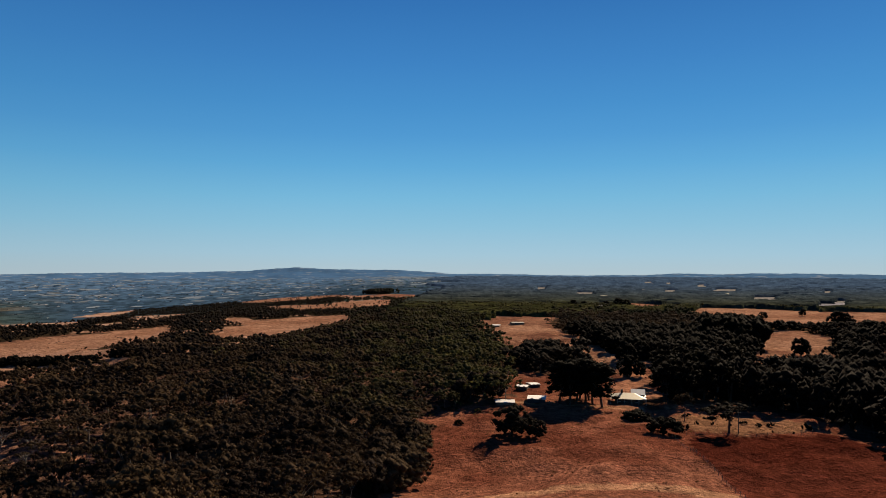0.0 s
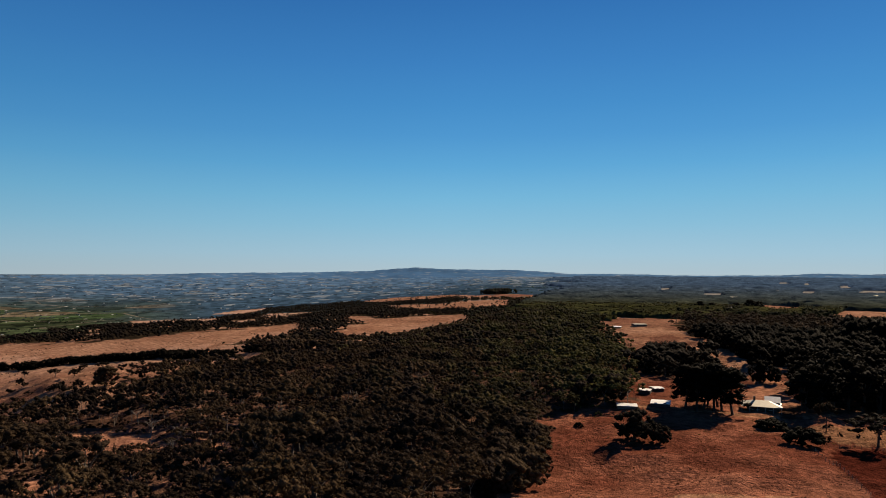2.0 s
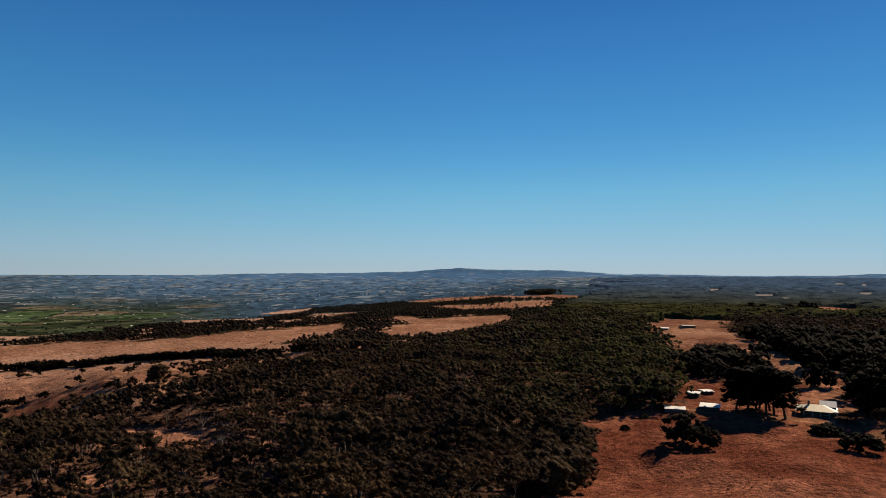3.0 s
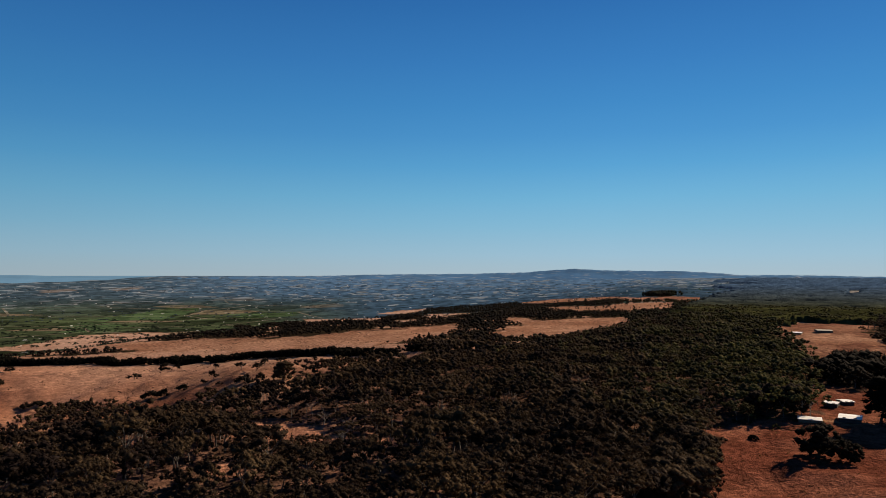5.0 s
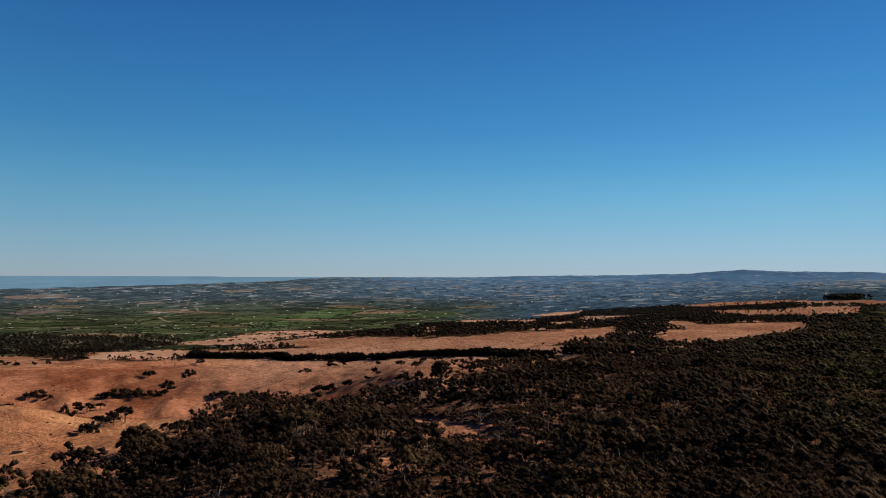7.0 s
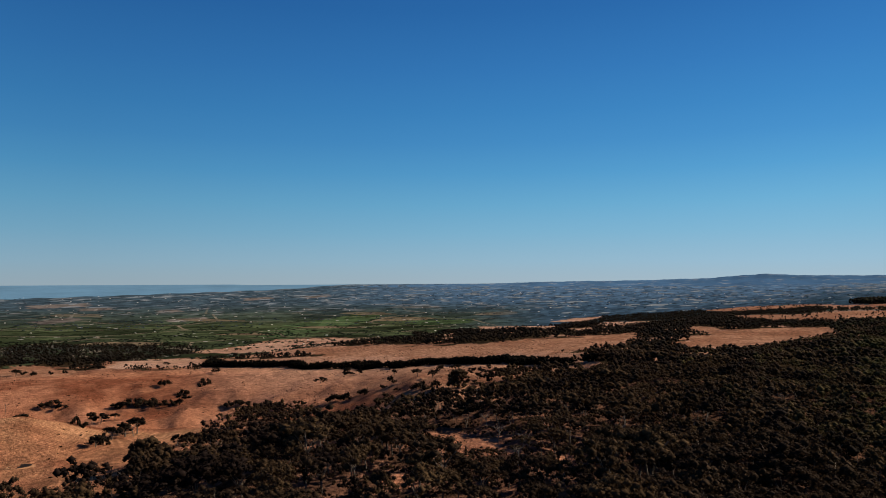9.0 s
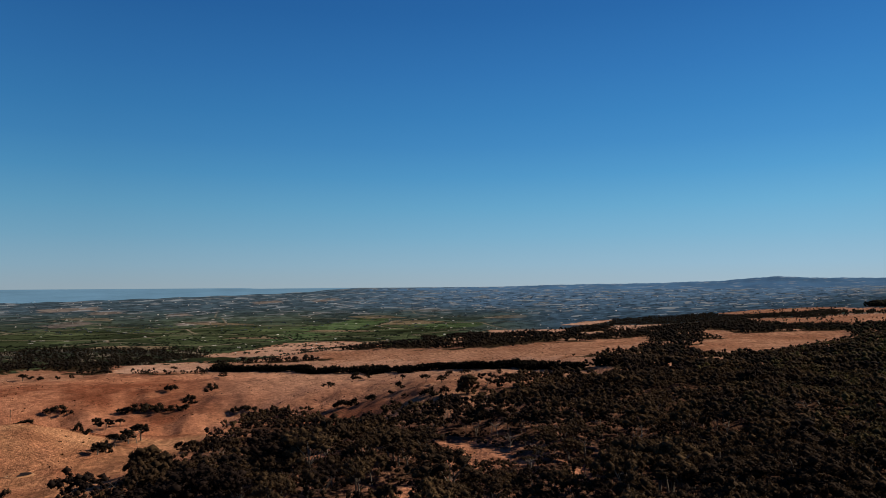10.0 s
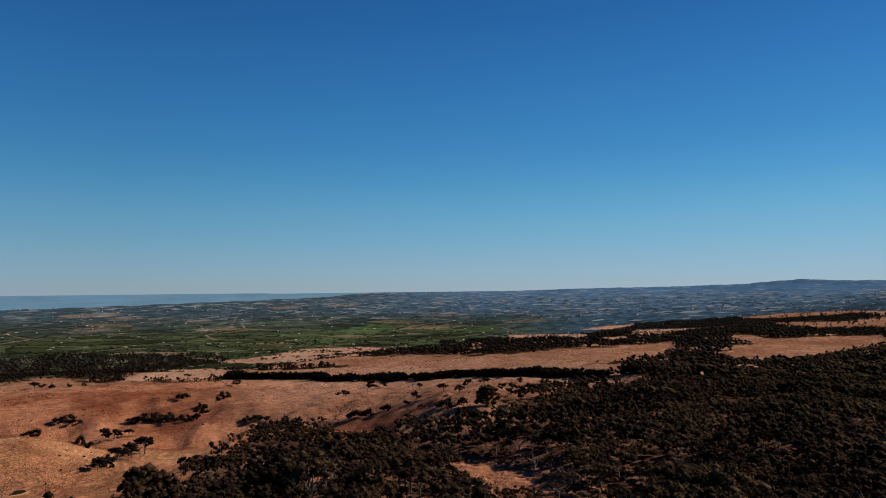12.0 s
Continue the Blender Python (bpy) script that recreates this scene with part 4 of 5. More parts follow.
def in_wood(*names):
    def keep(x, y):
        ok = np.zeros(np.shape(x), bool)
        for k in names:
            ok |= near_line(x + 5 * waves(x, y, 60, 23), y + 5 * waves(x, y, 60, 24), *BELTS[k]) if k in BELTS else inside(x, y, PLAN[k], 4.0 if k == "main_forest" else 9.0)
        for c in CLEARINGS:
            ok &= ~inside(x, y, c, 2.0)
        if "upland_wood" in names:
            ok &= waves(x, y, 85, 28) < 1.0
        if "low_wood" in names:
            ok &= ~(inside(x, y, PLAN["low_wood"]) & (waves(x, y, 70, 18) > 0.7))
        return ok
    return keep


def low_round_glades(x, y, height):
    """Cuts trees low on the sun and camera sides of the glades, so they show lit."""
    top = np.array(height)
    for key in PLAN:
        if key.startswith("clearing") and key != "clearing_house":
            for s in (3, 6, 9, 12, 15, 18, 21):
                top = np.where(inside(x - 0.53 * s, y - 0.85 * s, PLAN[key]), np.minimum(top, 1.2 + 0.47 * s), top)
            for s in (4, 8, 12, 16, 20, 24, 28, 32):
                out = 1 + s / np.hypot(x, y)
                top = np.where(inside(x * out, y * out, PLAN[key]), np.minimum(top, 2.8 + 0.36 * s), top)
    return top


def clear_of_fields(x, y, height, skip=()):
    """Cuts trees down where they would hide the upland fields from the camera."""
    top, drop = np.array(height), 55 - ground(x, y)
    for h in np.arange(1.0, 15.0, 1.5):
        out = drop / (drop - h)
        for key in FIELDS:
            if key not in skip:
                top = np.where(inside(x * out, y * out, PLAN[key], 4.0), np.minimum(top, h), top)
    return top + np.where(top < height, rng.uniform(-0.6, 1.8, len(top)), 0)


rng = np.random.RandomState(7)
gum_fine = [gum_crown(rng, 13, 24, 0.021, 0.45, 0.62) for _ in range(6)]
gum_mid = [gum_crown(rng, 11, 11, 0.029, 0.45, 0.68) for _ in range(6)]
gum_near = [gum_crown(rng, 12, 21, 0.021, 0.45, 0.60) for _ in range(6)]
gum_some = [gum_crown(rng, 8, 9, 0.034, 0.45, 0.68) for _ in range(5)]
gum_low = [gum_crown(rng, 7, 6, 0.040, 0.52, 0.68) for _ in range(5)]
gum_far = [gum_crown(rng, 3, 2, 0.07, 0.46, 1.0) for _ in range(4)]
limbs_bare = []
for _ in range(4):
    bm = trunk_mesh(rng, 0.32, 4, 0.30, 0.0115, 4)
    bmesh.ops.triangulate(bm, faces=bm.faces[:])
    bm.verts.index_update()
    limbs_bare.append((np.array([p.co[:] for p in bm.verts]), np.array([[p.index for p in q.verts] for q in bm.faces])))
    bm.free()
pine_fine = [pine_crown(rng, 46, 20, 0.020, 0.27) for _ in range(3)]
full_fine = [full_crown(rng, 80, 26, 0.019, 0.86, 0.16) for _ in range(5)]
full_low = [full_crown(rng, 11, 6, 0.055, 1.4, 0.14) for _ in range(4)]
full_far = [full_crown(rng, 5, 3, 0.075, 1.75, 0.08) for _ in range(4)]
pine_some = [pine_crown(rng, 20, 11, 0.032, 0.30) for _ in range(4)]
full_some = [full_crown(rng, 17, 10, 0.038, 1.45, 0.12, 0.0) for _ in range(4)]
full_round = [full_crown(rng, 34, 10, 0.030, 1.1, 0.12, 0.45) for _ in range(6)]
under_scrub = [shrub_crown(rng, 4, 7, 0.16) for _ in range(4)]
dome_fine = [dome_crown(rng, 44, 26, 0.06) for _ in range(2)]
wind_fine = [wind_crown(rng, 6 + k, 22, 0.026) for k in (0, 2, 4, 1, 5, 3)]
shrub_fine = [shrub_crown(rng, 12, 18, 0.08) for _ in range(3)]
clump_far = [shrub_crown(rng, 3, 5, 0.30, 0) for _ in range(3)]

# the gum forest: the trees of the near slope one by one, the rest as a mass
forest = scatter(rng, -420, 60, 62, 1000, 7.6, lambda x, y: in_wood("main_forest")(x, y) & ((waves(x, y, 38, 81) < 0.95 + 0.02 * (20 - bearing(x, y))) | (np.hypot(x, y) > 480)))
fr, fa = np.hypot(*forest.T), bearing(*forest.T)
height = 10.4 + 1.8 * waves(forest[:, 0], forest[:, 1], 90, 61) + rng.normal(size=len(forest)) * np.where(fr > 300, 1.4, 2.7)
height = low_round_glades(*forest.T, np.clip(height, 4.0, 15.5))
far_off = fr > 430
height[far_off] = clear_of_fields(*forest[far_off].T, height[far_off])
forest, fr, fa, height = (v[height > 1.0] for v in (forest, fr, fa, height))
seen = (fa > -8) & (fa < 72)
single = seen & (np.hypot(forest[:, 0] + 105, forest[:, 1] - 170) < 62) & (fr > 165)
single &= np.cumsum(single) <= 290
protos = [tree_thing("gum_tree", cr, trunk_mesh(rng), GUM, BARK, "olive-green gum tree with pale trunk in dense woodland", "tree", "gum trees of the near forest") for cr in gum_fine]
used = [False] * len(protos)
for (px, py), h in zip(forest[single], height[single]):
    k = rng.randint(len(protos))
    plant(protos[k], px, py, h, rng.uniform(0, 6.28), rng.uniform(0.8, 1.3), 0.1, not used[k])
    used[k] = True
for low, high, crowns in ((110, 222, gum_near), (222, 300, gum_mid), (300, 470, gum_low), (470, 1100, gum_far)):
    s = ~single & (fr >= low) & (fr < high)
    if high <= 300:
        s &= seen
    mass("gum_forest", forest[s], height[s], crowns, GUM_MASS, rng, "dense olive-green gum forest canopy over dry slopes", "forest", 1.1)
    if high < 500:
        s &= fr < 345
        mass("gum_trunks", forest[s], height[s], limbs_bare, BARK, rng, "pale gum trunks and limbs showing through the canopy", "tree trunks")



def domes(x, y, cell, seed):
    """Rounded crowns side by side: 1 at each crown's top, 0 between them."""
    i, j = np.floor(x / cell), np.floor(y / cell)
    best = np.full(np.shape(x), 9.0)
    for di in (-1, 0, 1):
        for dj in (-1, 0, 1):
            cx, cy = (i + di + 0.15 + 0.7 * hashed(i + di, j + dj, seed)) * cell, (j + dj + 0.15 + 0.7 * hashed(i + di, j + dj, seed + 1)) * cell
            best = np.minimum(best, np.hypot(x - cx, y - cy) / cell + 0.25 * hashed(i + di, j + dj, seed + 2))
    return np.sqrt(np.clip(1 - best * best, 0, 1))


def ridge_canopy():
    """The forest along the far ridge, as one closed canopy of rounded crowns."""
    az, rr = np.arange(-39, 7, 0.125), np.geomspace(840, 4300, 235)
    a, r = np.meshgrid(np.radians(az), rr)
    x, y = (-np.sin(a) * r).ravel(), (np.cos(a) * r).ravel()
    r, deg = np.hypot(x, y), bearing(x, y)
    ok = in_wood("ridge_forest")(x, y) | ((r > 2300) & (deg < -1.0 + 1.2 * waves(x, y, 300, 65)))
    ok &= ~((waves(x * 0.4, y, 130, 66) > np.where(r > 1700, 0.95, 1.3)) & (r > 1250))
    # canopy opened further towards the camera, so the strips stay in view
    ok &= ~ridge_strip(x, y, 0.11)
    z = ground(x, y) + np.where(ok, 2.2 + 4.6 * domes(x, y, np.where(r > 1700, 26.0, 12.5), 3) + 1.2 * waves(x, y, 60, 67), -1.5)
    n = len(az)
    i, j = np.meshgrid(np.arange(n - 1), np.arange(len(rr) - 1))
    f = np.stack([j * n + i, (j + 1) * n + i, (j + 1) * n + i + 1, j * n + i + 1], -1).reshape(-1, 4)
    f = f[ok[f].any(1)]
    used = np.unique(f)
    back = np.zeros(len(x), int)
    back[used] = np.arange(len(used))
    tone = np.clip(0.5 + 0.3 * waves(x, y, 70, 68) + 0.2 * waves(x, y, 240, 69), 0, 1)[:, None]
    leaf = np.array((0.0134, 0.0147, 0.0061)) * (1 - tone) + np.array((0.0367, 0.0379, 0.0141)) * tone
    # distance haze mixed into the leaf colour, bluer from 1150 m outwards
    leaf_haze = np.clip((r - 1150) / 1500, 0, 1)[:, None] ** 0.8
    leaf = leaf * (1 - leaf_haze) + np.array((0.034, 0.0612, 0.1062)) * leaf_haze * (0.7 + 0.6 * tone)
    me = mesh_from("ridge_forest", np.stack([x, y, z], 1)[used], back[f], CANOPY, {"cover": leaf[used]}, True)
    tagged(new("ridge_forest", me), "distant olive forest canopy along the ridge, tinted hazy blue far off", "forest", "", "stuff")


ridge_canopy()
edge = scatter(rng, -60, 700, 780, 1250, 10.5, lambda x, y: in_wood("ridge_forest")(x, y) & (np.hypot(x, y) < 1230))
mass("ridge_edge_trees", edge, rng.uniform(6, 10, len(edge)), gum_far, GUM_MASS, rng, "olive gum trees along the front of the ridge forest", "forest", 1.2)

for names, gap, low, high, crowns, mat, wide, label in (
        (("knob_row",), 5.5, 3.5, 6.0, full_far, DUSK_MASS, 1.2, "dark row of trees and scrub along the brow of a slope"),
        (("belt_mid", "belt_side", "belt_up"), 7.0, 4.5, 7.5, full_far, DUSK_MASS, 1.25, "dark band of gum woodland between dry fields"),
        (("upland_wood",), 10.5, 4.5, 8.0, full_far, DUSK_MASS, 1.35, "dark olive gum woodland between the upland fields"),
        (("dome_wood",), 9.0, 10, 14, full_far, DUSK_MASS, 1.2, "rounded dark wood on a far rise"),
        (("low_wood",), 10.0, 4.0, 7.5, full_far, DUSK_MASS, 1.1, "dark scattered woodland at the foot of the slopes"),
        (("belt_low",), 3.1, 6.0, 7.4, full_low, PINE_MASS, 1.05, "dense dark windbreak of trees along a field edge")):
    at = scatter(rng, -1700, 620, 150, 2550, gap, in_wood(*names))
    tall = clear_of_fields(*at.T, rng.uniform(low, high, len(at)), ("field_knob", "field_crest") if names == ("knob_row",) else ())
    at, tall = at[tall > 1.0], tall[tall > 1.0]
    mass("woodland", at, tall, crowns, mat, rng, label, "woodland", wide)

# single trees dotted over the upland fields
lone = scatter(rng, -1000, -80, 600, 2450, 26, lambda x, y: np.any([inside(x, y, PLAN[k], 5.0) for k in ("field_rise", "field_shelf", "field_top", "field_upper", "field_low")], 0) & (waves(x, y, 90, 29) > 0.0))
mass("field_trees", lone, rng.uniform(3.0, 6.5, len(lone)), full_far, DUSK_MASS, rng, "single dark gum trees dotted over dry upland fields", "trees", 1.2)

# the woods round the homestead, tree by tree
for names, gap, low, high, crowns, mat, bark, wide, name, label, group in (
        (("pine_mass",), 7.5, 16, 21, pine_some, PINE, DARK_BARK, 1.3, "dark_pine", "tall dark pine in a dense stand beside the homestead", "pines beside the homestead"),
        (("pine_belt",), 9.0, 12, 16, full_round, PINE, DARK_BARK, 1.1, "belt_pine", "dark rounded pine in a belt between dry paddocks", "belt of pines"),
        (("pine_clump",), 9.0, 20, 25, full_some, PINE, DARK_BARK, 1.0, "grove_pine", "huge dark rounded pine in a close grove", "pine grove"),
        (("gum_side",), 11.0, 12, 19, full_round, DUSK, DARK_BARK, 1.0, "yard_gum", "dark olive gum tree in woodland beside the yard", "gums beside the yard"),
        (("grove",), 10.5, 10, 15, full_round, OLIVE, BARK, 1.25, "grove_gum", "olive gum tree in a grove behind the pines", "gum grove"),
        (("upper_wood",), 13.0, 6, 12, gum_some[:3] + full_some[:2], GUM, BARK, 1.15, "hedge_tree", "olive gum tree in open woodland behind dry paddocks", "gums behind the paddocks"),
        (("side_wood", "east_wood"), 11.5, 9, 15, full_round, DUSK, DARK_BARK, 1.0, "side_tree", "dark tree in woodland between dry paddocks", "trees between dry paddocks"),
        (("hedge",), 9.0, 8, 12, full_some, OLIVE, DARK_BARK, 1.2, "hedgerow_tree", "dark hedgerow tree between dry fields", "hedgerow trees")):
    at = scatter(rng, -100, 620, 150, 1500, gap, in_wood(*names))
    at = at[np.argsort(np.hypot(*at.T))]
    # the farmhouse stands in the open on its sunny side
    at = at[~near_line(at[:, 0], at[:, 1], [(80, 305), (102, 340)], 19)]
    tall = clear_of_fields(*at.T, rng.uniform(low, high, len(at)), ("field_strip", "field_side"))
    at, tall = at[tall > 1.2], tall[tall > 1.2]
    kinds = [tree_thing(name, cr, trunk_mesh(rng, 0.3, 3, 0.16, 0.02, 5), mat, bark, label, "pine tree" if "pine" in name else "tree", group) for cr in crowns]
    for n, (x, y) in enumerate(at[:300]):
        k = n % len(kinds)
        plant(kinds[k], x, y, tall[n], rng.uniform(0, 6.28), wide * rng.uniform(0.85, 1.2), 0.2, n < len(kinds))
    if len(at) > 300:
        mass(name + "s", at[300:], tall[300:], full_low, PINE_MASS if mat == PINE else OLIVE_MASS, rng, label, "woodland", wide)

# low scrub under the near gums
under = scatter(rng, -330, 40, 110, 330, 6.4, lambda x, y: in_wood("main_forest")(x, y) & (np.hypot(x, y) < 320) & (bearing(x, y) > -6))
mass("understorey", under, rng.uniform(1.2, 2.8, len(under)), under_scrub, GUM_MASS, rng, "brown-green scrub under the gum trees", "scrub", 1.1)


def plain_tree(x, y):
    r, az = np.hypot(x, y), bearing(x, y)
    i, j, fu, fv = field_cells(x, y)
    edge = ((fu < 0.10) | (fv < 0.14)) & (hashed(i, j, 5) < 0.7)
    wild = hashed(i, j, 1)
    scrub = (wild > 0.2) & (wild < 0.7) & (waves(x, y, 220, 71) > 0.1)
    start = np.interp(az, [-2, 8, 14, 22, 30, 40, 50, 60, 70, 84], [1500, 1500, 1500, 1400, 1250, 1150, 1050, 1000, 980, 980])
    return (r > start) & (r < 3900) & (az > 0) & (az < 76) & (edge | scrub)


far = scatter(rng, -3800, 0, 200, 3900, 19, plain_tree)
far = far[(np.hypot(*far.T) < 2000) & (bearing(*far.T) > 33) | (rng.uniform(size=len(far)) < 0.4)]
far = far[((np.hypot(*far.T) < 2600) & (bearing(*far.T) > 33)) | (rng.uniform(size=len(far)) < 0.35)]
deep = (np.hypot(*far.T) > 2300) | (bearing(*far.T) < 33)
mass("plain_trees", far[~deep], rng.uniform(2.5, 5, (~deep).sum()), clump_far, FAR_LEAVES, rng, "scattered dark trees and hedges on the plain", "trees", 1.7)
mass("plain_scrub", far[deep], rng.uniform(2.5, 4.5, deep.sum()), clump_far, FAR_SCRUB, rng, "scrub and hedges on the far plain, tinted hazy blue", "trees", 2.0)


# ---- single trees and shrubs ----
def grove_of(name, crowns, places, leaf_mat, bark, label, category, group, limbs=True, wide=1.0, thick=0.022):
    """Plants trees of one kind at (x, y, height, width) places, each a thing of its own."""
    made = [None] * len(crowns)
    for x, y, h, w in places:
        k = rng.randint(len(crowns))
        first = made[k] is None
        if first:
            bm = trunk_mesh(rng, thick=thick) if limbs else trunk_mesh(rng, 0.30, 3, 0.12, thick)
            made[k] = tree_thing(name, crowns[k], bm, leaf_mat, bark, label, category, group)
        plant(made[k], x, y, h, rng.uniform(0, 6.28), wide * w, 0.15, first)


grove_of("paddock_tree", full_fine[:2], [(24.3, 247.6, 11.4, 1.35), (32.6, 244.8, 6.6, 1.25)], OLIVE, DARK_BARK,
         "spreading dark gum tree alone on dry paddock grass", "tree", "paddock trees", thick=0.03)
grove_of("edge_gum", full_fine[2:5], [(-235, 333, 11.5, 1.35), (-5, 214, 6.6, 0.8), (-9, 197, 10.5, 1.1), (-13, 199, 11.5, 1.2), (-9, 209, 10, 1.1), (-14, 188, 10.5, 1.2), (-17, 184, 9.5, 1.2), (-20, 180, 9.5, 1.2), (-10, 220, 11, 1.1), (-13, 227, 12, 1.2), (-18, 193, 11, 1.2), (-17, 205, 12, 1.2), (-19, 215, 12, 1.2), (-8.4, 224, 11.5, 0.75), (-6, 232, 9.5, 0.8), (-271, 168, 12.5, 1.4), (-272, 164, 10, 1.3), (-270, 174, 10, 1.3), (8, 300, 11, 1.1), (22, 306, 12, 1.2), (14, 312, 11, 1.1)], GUM, DARK_BARK,
         "rounded gum tree with dark trunk at the forest edge", "tree", "gums along the paddock")
grove_of("yard_tree", gum_fine[4:5], [(100.6, 247.8, 11.5, 1.5), (92, 268, 12, 0.7)], OLIVE, DARK_BARK,
         "flat-topped gum tree with forked trunk in the yard", "tree", "yard trees")
grove_of("round_shrub", dome_fine, [(6.3, 265, 2.2, 0.92), (77, 243.5, 6.6, 1.08), (74.5, 270, 5.6, 1.25), (85, 262, 2.3, 0.92)], PINE, DARK_BARK,
         "dense rounded dark green shrub on dry grass", "shrub", "paddock shrubs", False)
grove_of("sapling", shrub_fine, [(88, 262, 1.6, 0.6), (93, 258, 2.0, 0.5), (98, 256, 1.8, 0.5), (88, 253, 2.2, 0.5), (105, 258, 1.8, 0.6), (112, 262, 2.0, 0.9), (116, 259, 1.8, 1.0),
                                 (122, 262, 2.0, 1.1), (108, 266, 1.6, 0.9), (101, 271, 1.6, 1.2), (95, 274, 1.8, 1.2), (118, 252, 1.2, 0.5), (124, 249, 1.2, 0.5), (130, 252, 3.6, 0.6)], PINE, DARK_BARK,
         "small dark garden shrub in the dry yard", "shrub", "yard shrubs", False)
grove_of("tall_pine", pine_fine, [(49, 297, 18.5, 1), (53, 294, 18, 1), (56.5, 298, 18.5, 1.05), (60, 295, 19.5, 1), (63.5, 298, 19, 1), (66.8, 294, 19, 1.1), (97, 303, 18, 1), (55.5, 307, 17.5, 1.0), (60, 308, 18, 1.1), (64, 307, 18, 1.0)],
         PINE, DARK_BARK, "tall dark pine in a row beside the homestead", "pine tree", "homestead pines", False, 1.45, 0.016)
grove_of("slope_tree", wind_fine, [(-463, 446, 6.0, 1.70), (-486, 503, 7.6, 1.20), (-461, 494, 5.4, 1.39), (-322, 378, 5.9, 1.00), (-376, 444, 5.4, 1.00), (-306, 386, 5.9, 1.44), (-287, 378, 5.6, 1.18), (-245, 327, 5.8, 1.00),
             (-327, 440, 5.9, 1.18), (-307, 433, 6.3, 1.33), (-298, 464, 4.1, 1.27), (-254, 381, 5.4, 1.57), (-245, 380, 5.3, 1.59), (-627, 456, 5.4, 1.49), (-542, 284, 9.2, 1.07),
             (-527, 283, 8.2, 1.18), (-533, 297, 6.6, 1.18), (-386, 223, 8.8, 1.25), (-391, 233, 9.7, 1.35), (-382, 213, 8.2, 1.01), (-368, 197, 6.6, 1.38), (-286, 176, 8.7, 1.51), (-330, 219, 6.2, 1.38),
             (-329, 225, 5.2, 1.43), (-774, 325, 7.6, 1.44), (-730, 464, 6.0, 1.35), (-715, 485, 5.1, 1.38), (-612, 446, 5.1, 1.38)], OLIVE, BARK,
         "dark gum tree alone on a dry grass slope", "tree", "trees of the grass slopes", thick=0.03)
grove_of("slope_shrub", shrub_fine, [(-365, 367, 8.5, 1.00), (-358, 371, 7.2, 1.00), (-345, 375, 5.9, 1.42), (-326, 374, 4.0, 1.11), (-256, 327, 7.8, 1.05), (-433, 361, 6.0, 0.58), (-422, 364, 5.5, 0.84), (-397, 364, 5.2, 0.74),
             (-488, 385, 5.9, 1.31), (-295, 352, 2.7, 1.36), (-602, 382, 9.1, 1.00), (-585, 413, 7.2, 1.09), (-580, 407, 6.5, 1.00), (-566, 377, 7.8, 1.08), (-558, 372, 6.5, 1.10), (-578, 325, 7.2, 1.27),
             (-571, 332, 8.5, 1.15), (-565, 338, 8.5, 1.07), (-560, 345, 7.8, 1.08), (-552, 342, 7.2, 1.18), (-546, 350, 7.2, 1.18), (-540, 357, 5.9, 1.23), (-612, 286, 7.8, 1.25), (-604, 290, 6.5, 1.10),
             (-600, 257, 6.5, 1.50), (-410, 207, 7.8, 0.42), (-408, 211, 4.7, 0.81), (-378, 206, 7.2, 0.64), (-374, 200, 6.5, 0.70), (-493, 381, 6.5, 1.40), (-500, 377, 5.2, 1.12), (-753, 349, 5.3, 0.73),
             (-762, 336, 5.3, 1.16), (-756, 364, 5.3, 0.67), (-782, 336, 4.3, 1.25), (-260, 333, 5.2, 1.00), (-371, 203, 5.2, 0.75), (-480, 500, 5.2, 1.25)], OLIVE, DARK_BARK,
         "dark round shrub on a dry grass slope", "shrub", "shrubs of the grass slopes", False)
grove_of("spreading_pine", full_fine, [(208, 560, 22, 1.1), (222, 566, 25, 1.2), (236, 560, 23, 1.1)],
         PINE, DARK_BARK, "huge dark spreading pine in a grove behind the homestead", "pine tree", "pine grove", False, 1.0, 0.02)
grove_of("field_tree", full_fine, [(247.7, 485.7, 14, 1), (266.9, 463.7, 15, 1.2), (261.9, 434, 14, 1.2), (104.9, 399.6, 13, 1.1), (111, 395, 9, 1), (493.5, 963.6, 10, 1.1), (404.6, 887.6, 10, 1.2), (424.4, 757.5, 19, 1.2),
                                  (373, 613, 17, 1.2), (440, 765, 17, 1.1), (232.9, 1150, 12, 1.3), (289.9, 1156, 17, 1.2), (300, 1150, 15, 1.2), (270, 1160, 12, 1.2), (217, 1170, 13, 1.3)], PINE, DARK_BARK,
         "dark spreading tree beside dry fields", "tree", "trees between the far paddocks", thick=0.03)


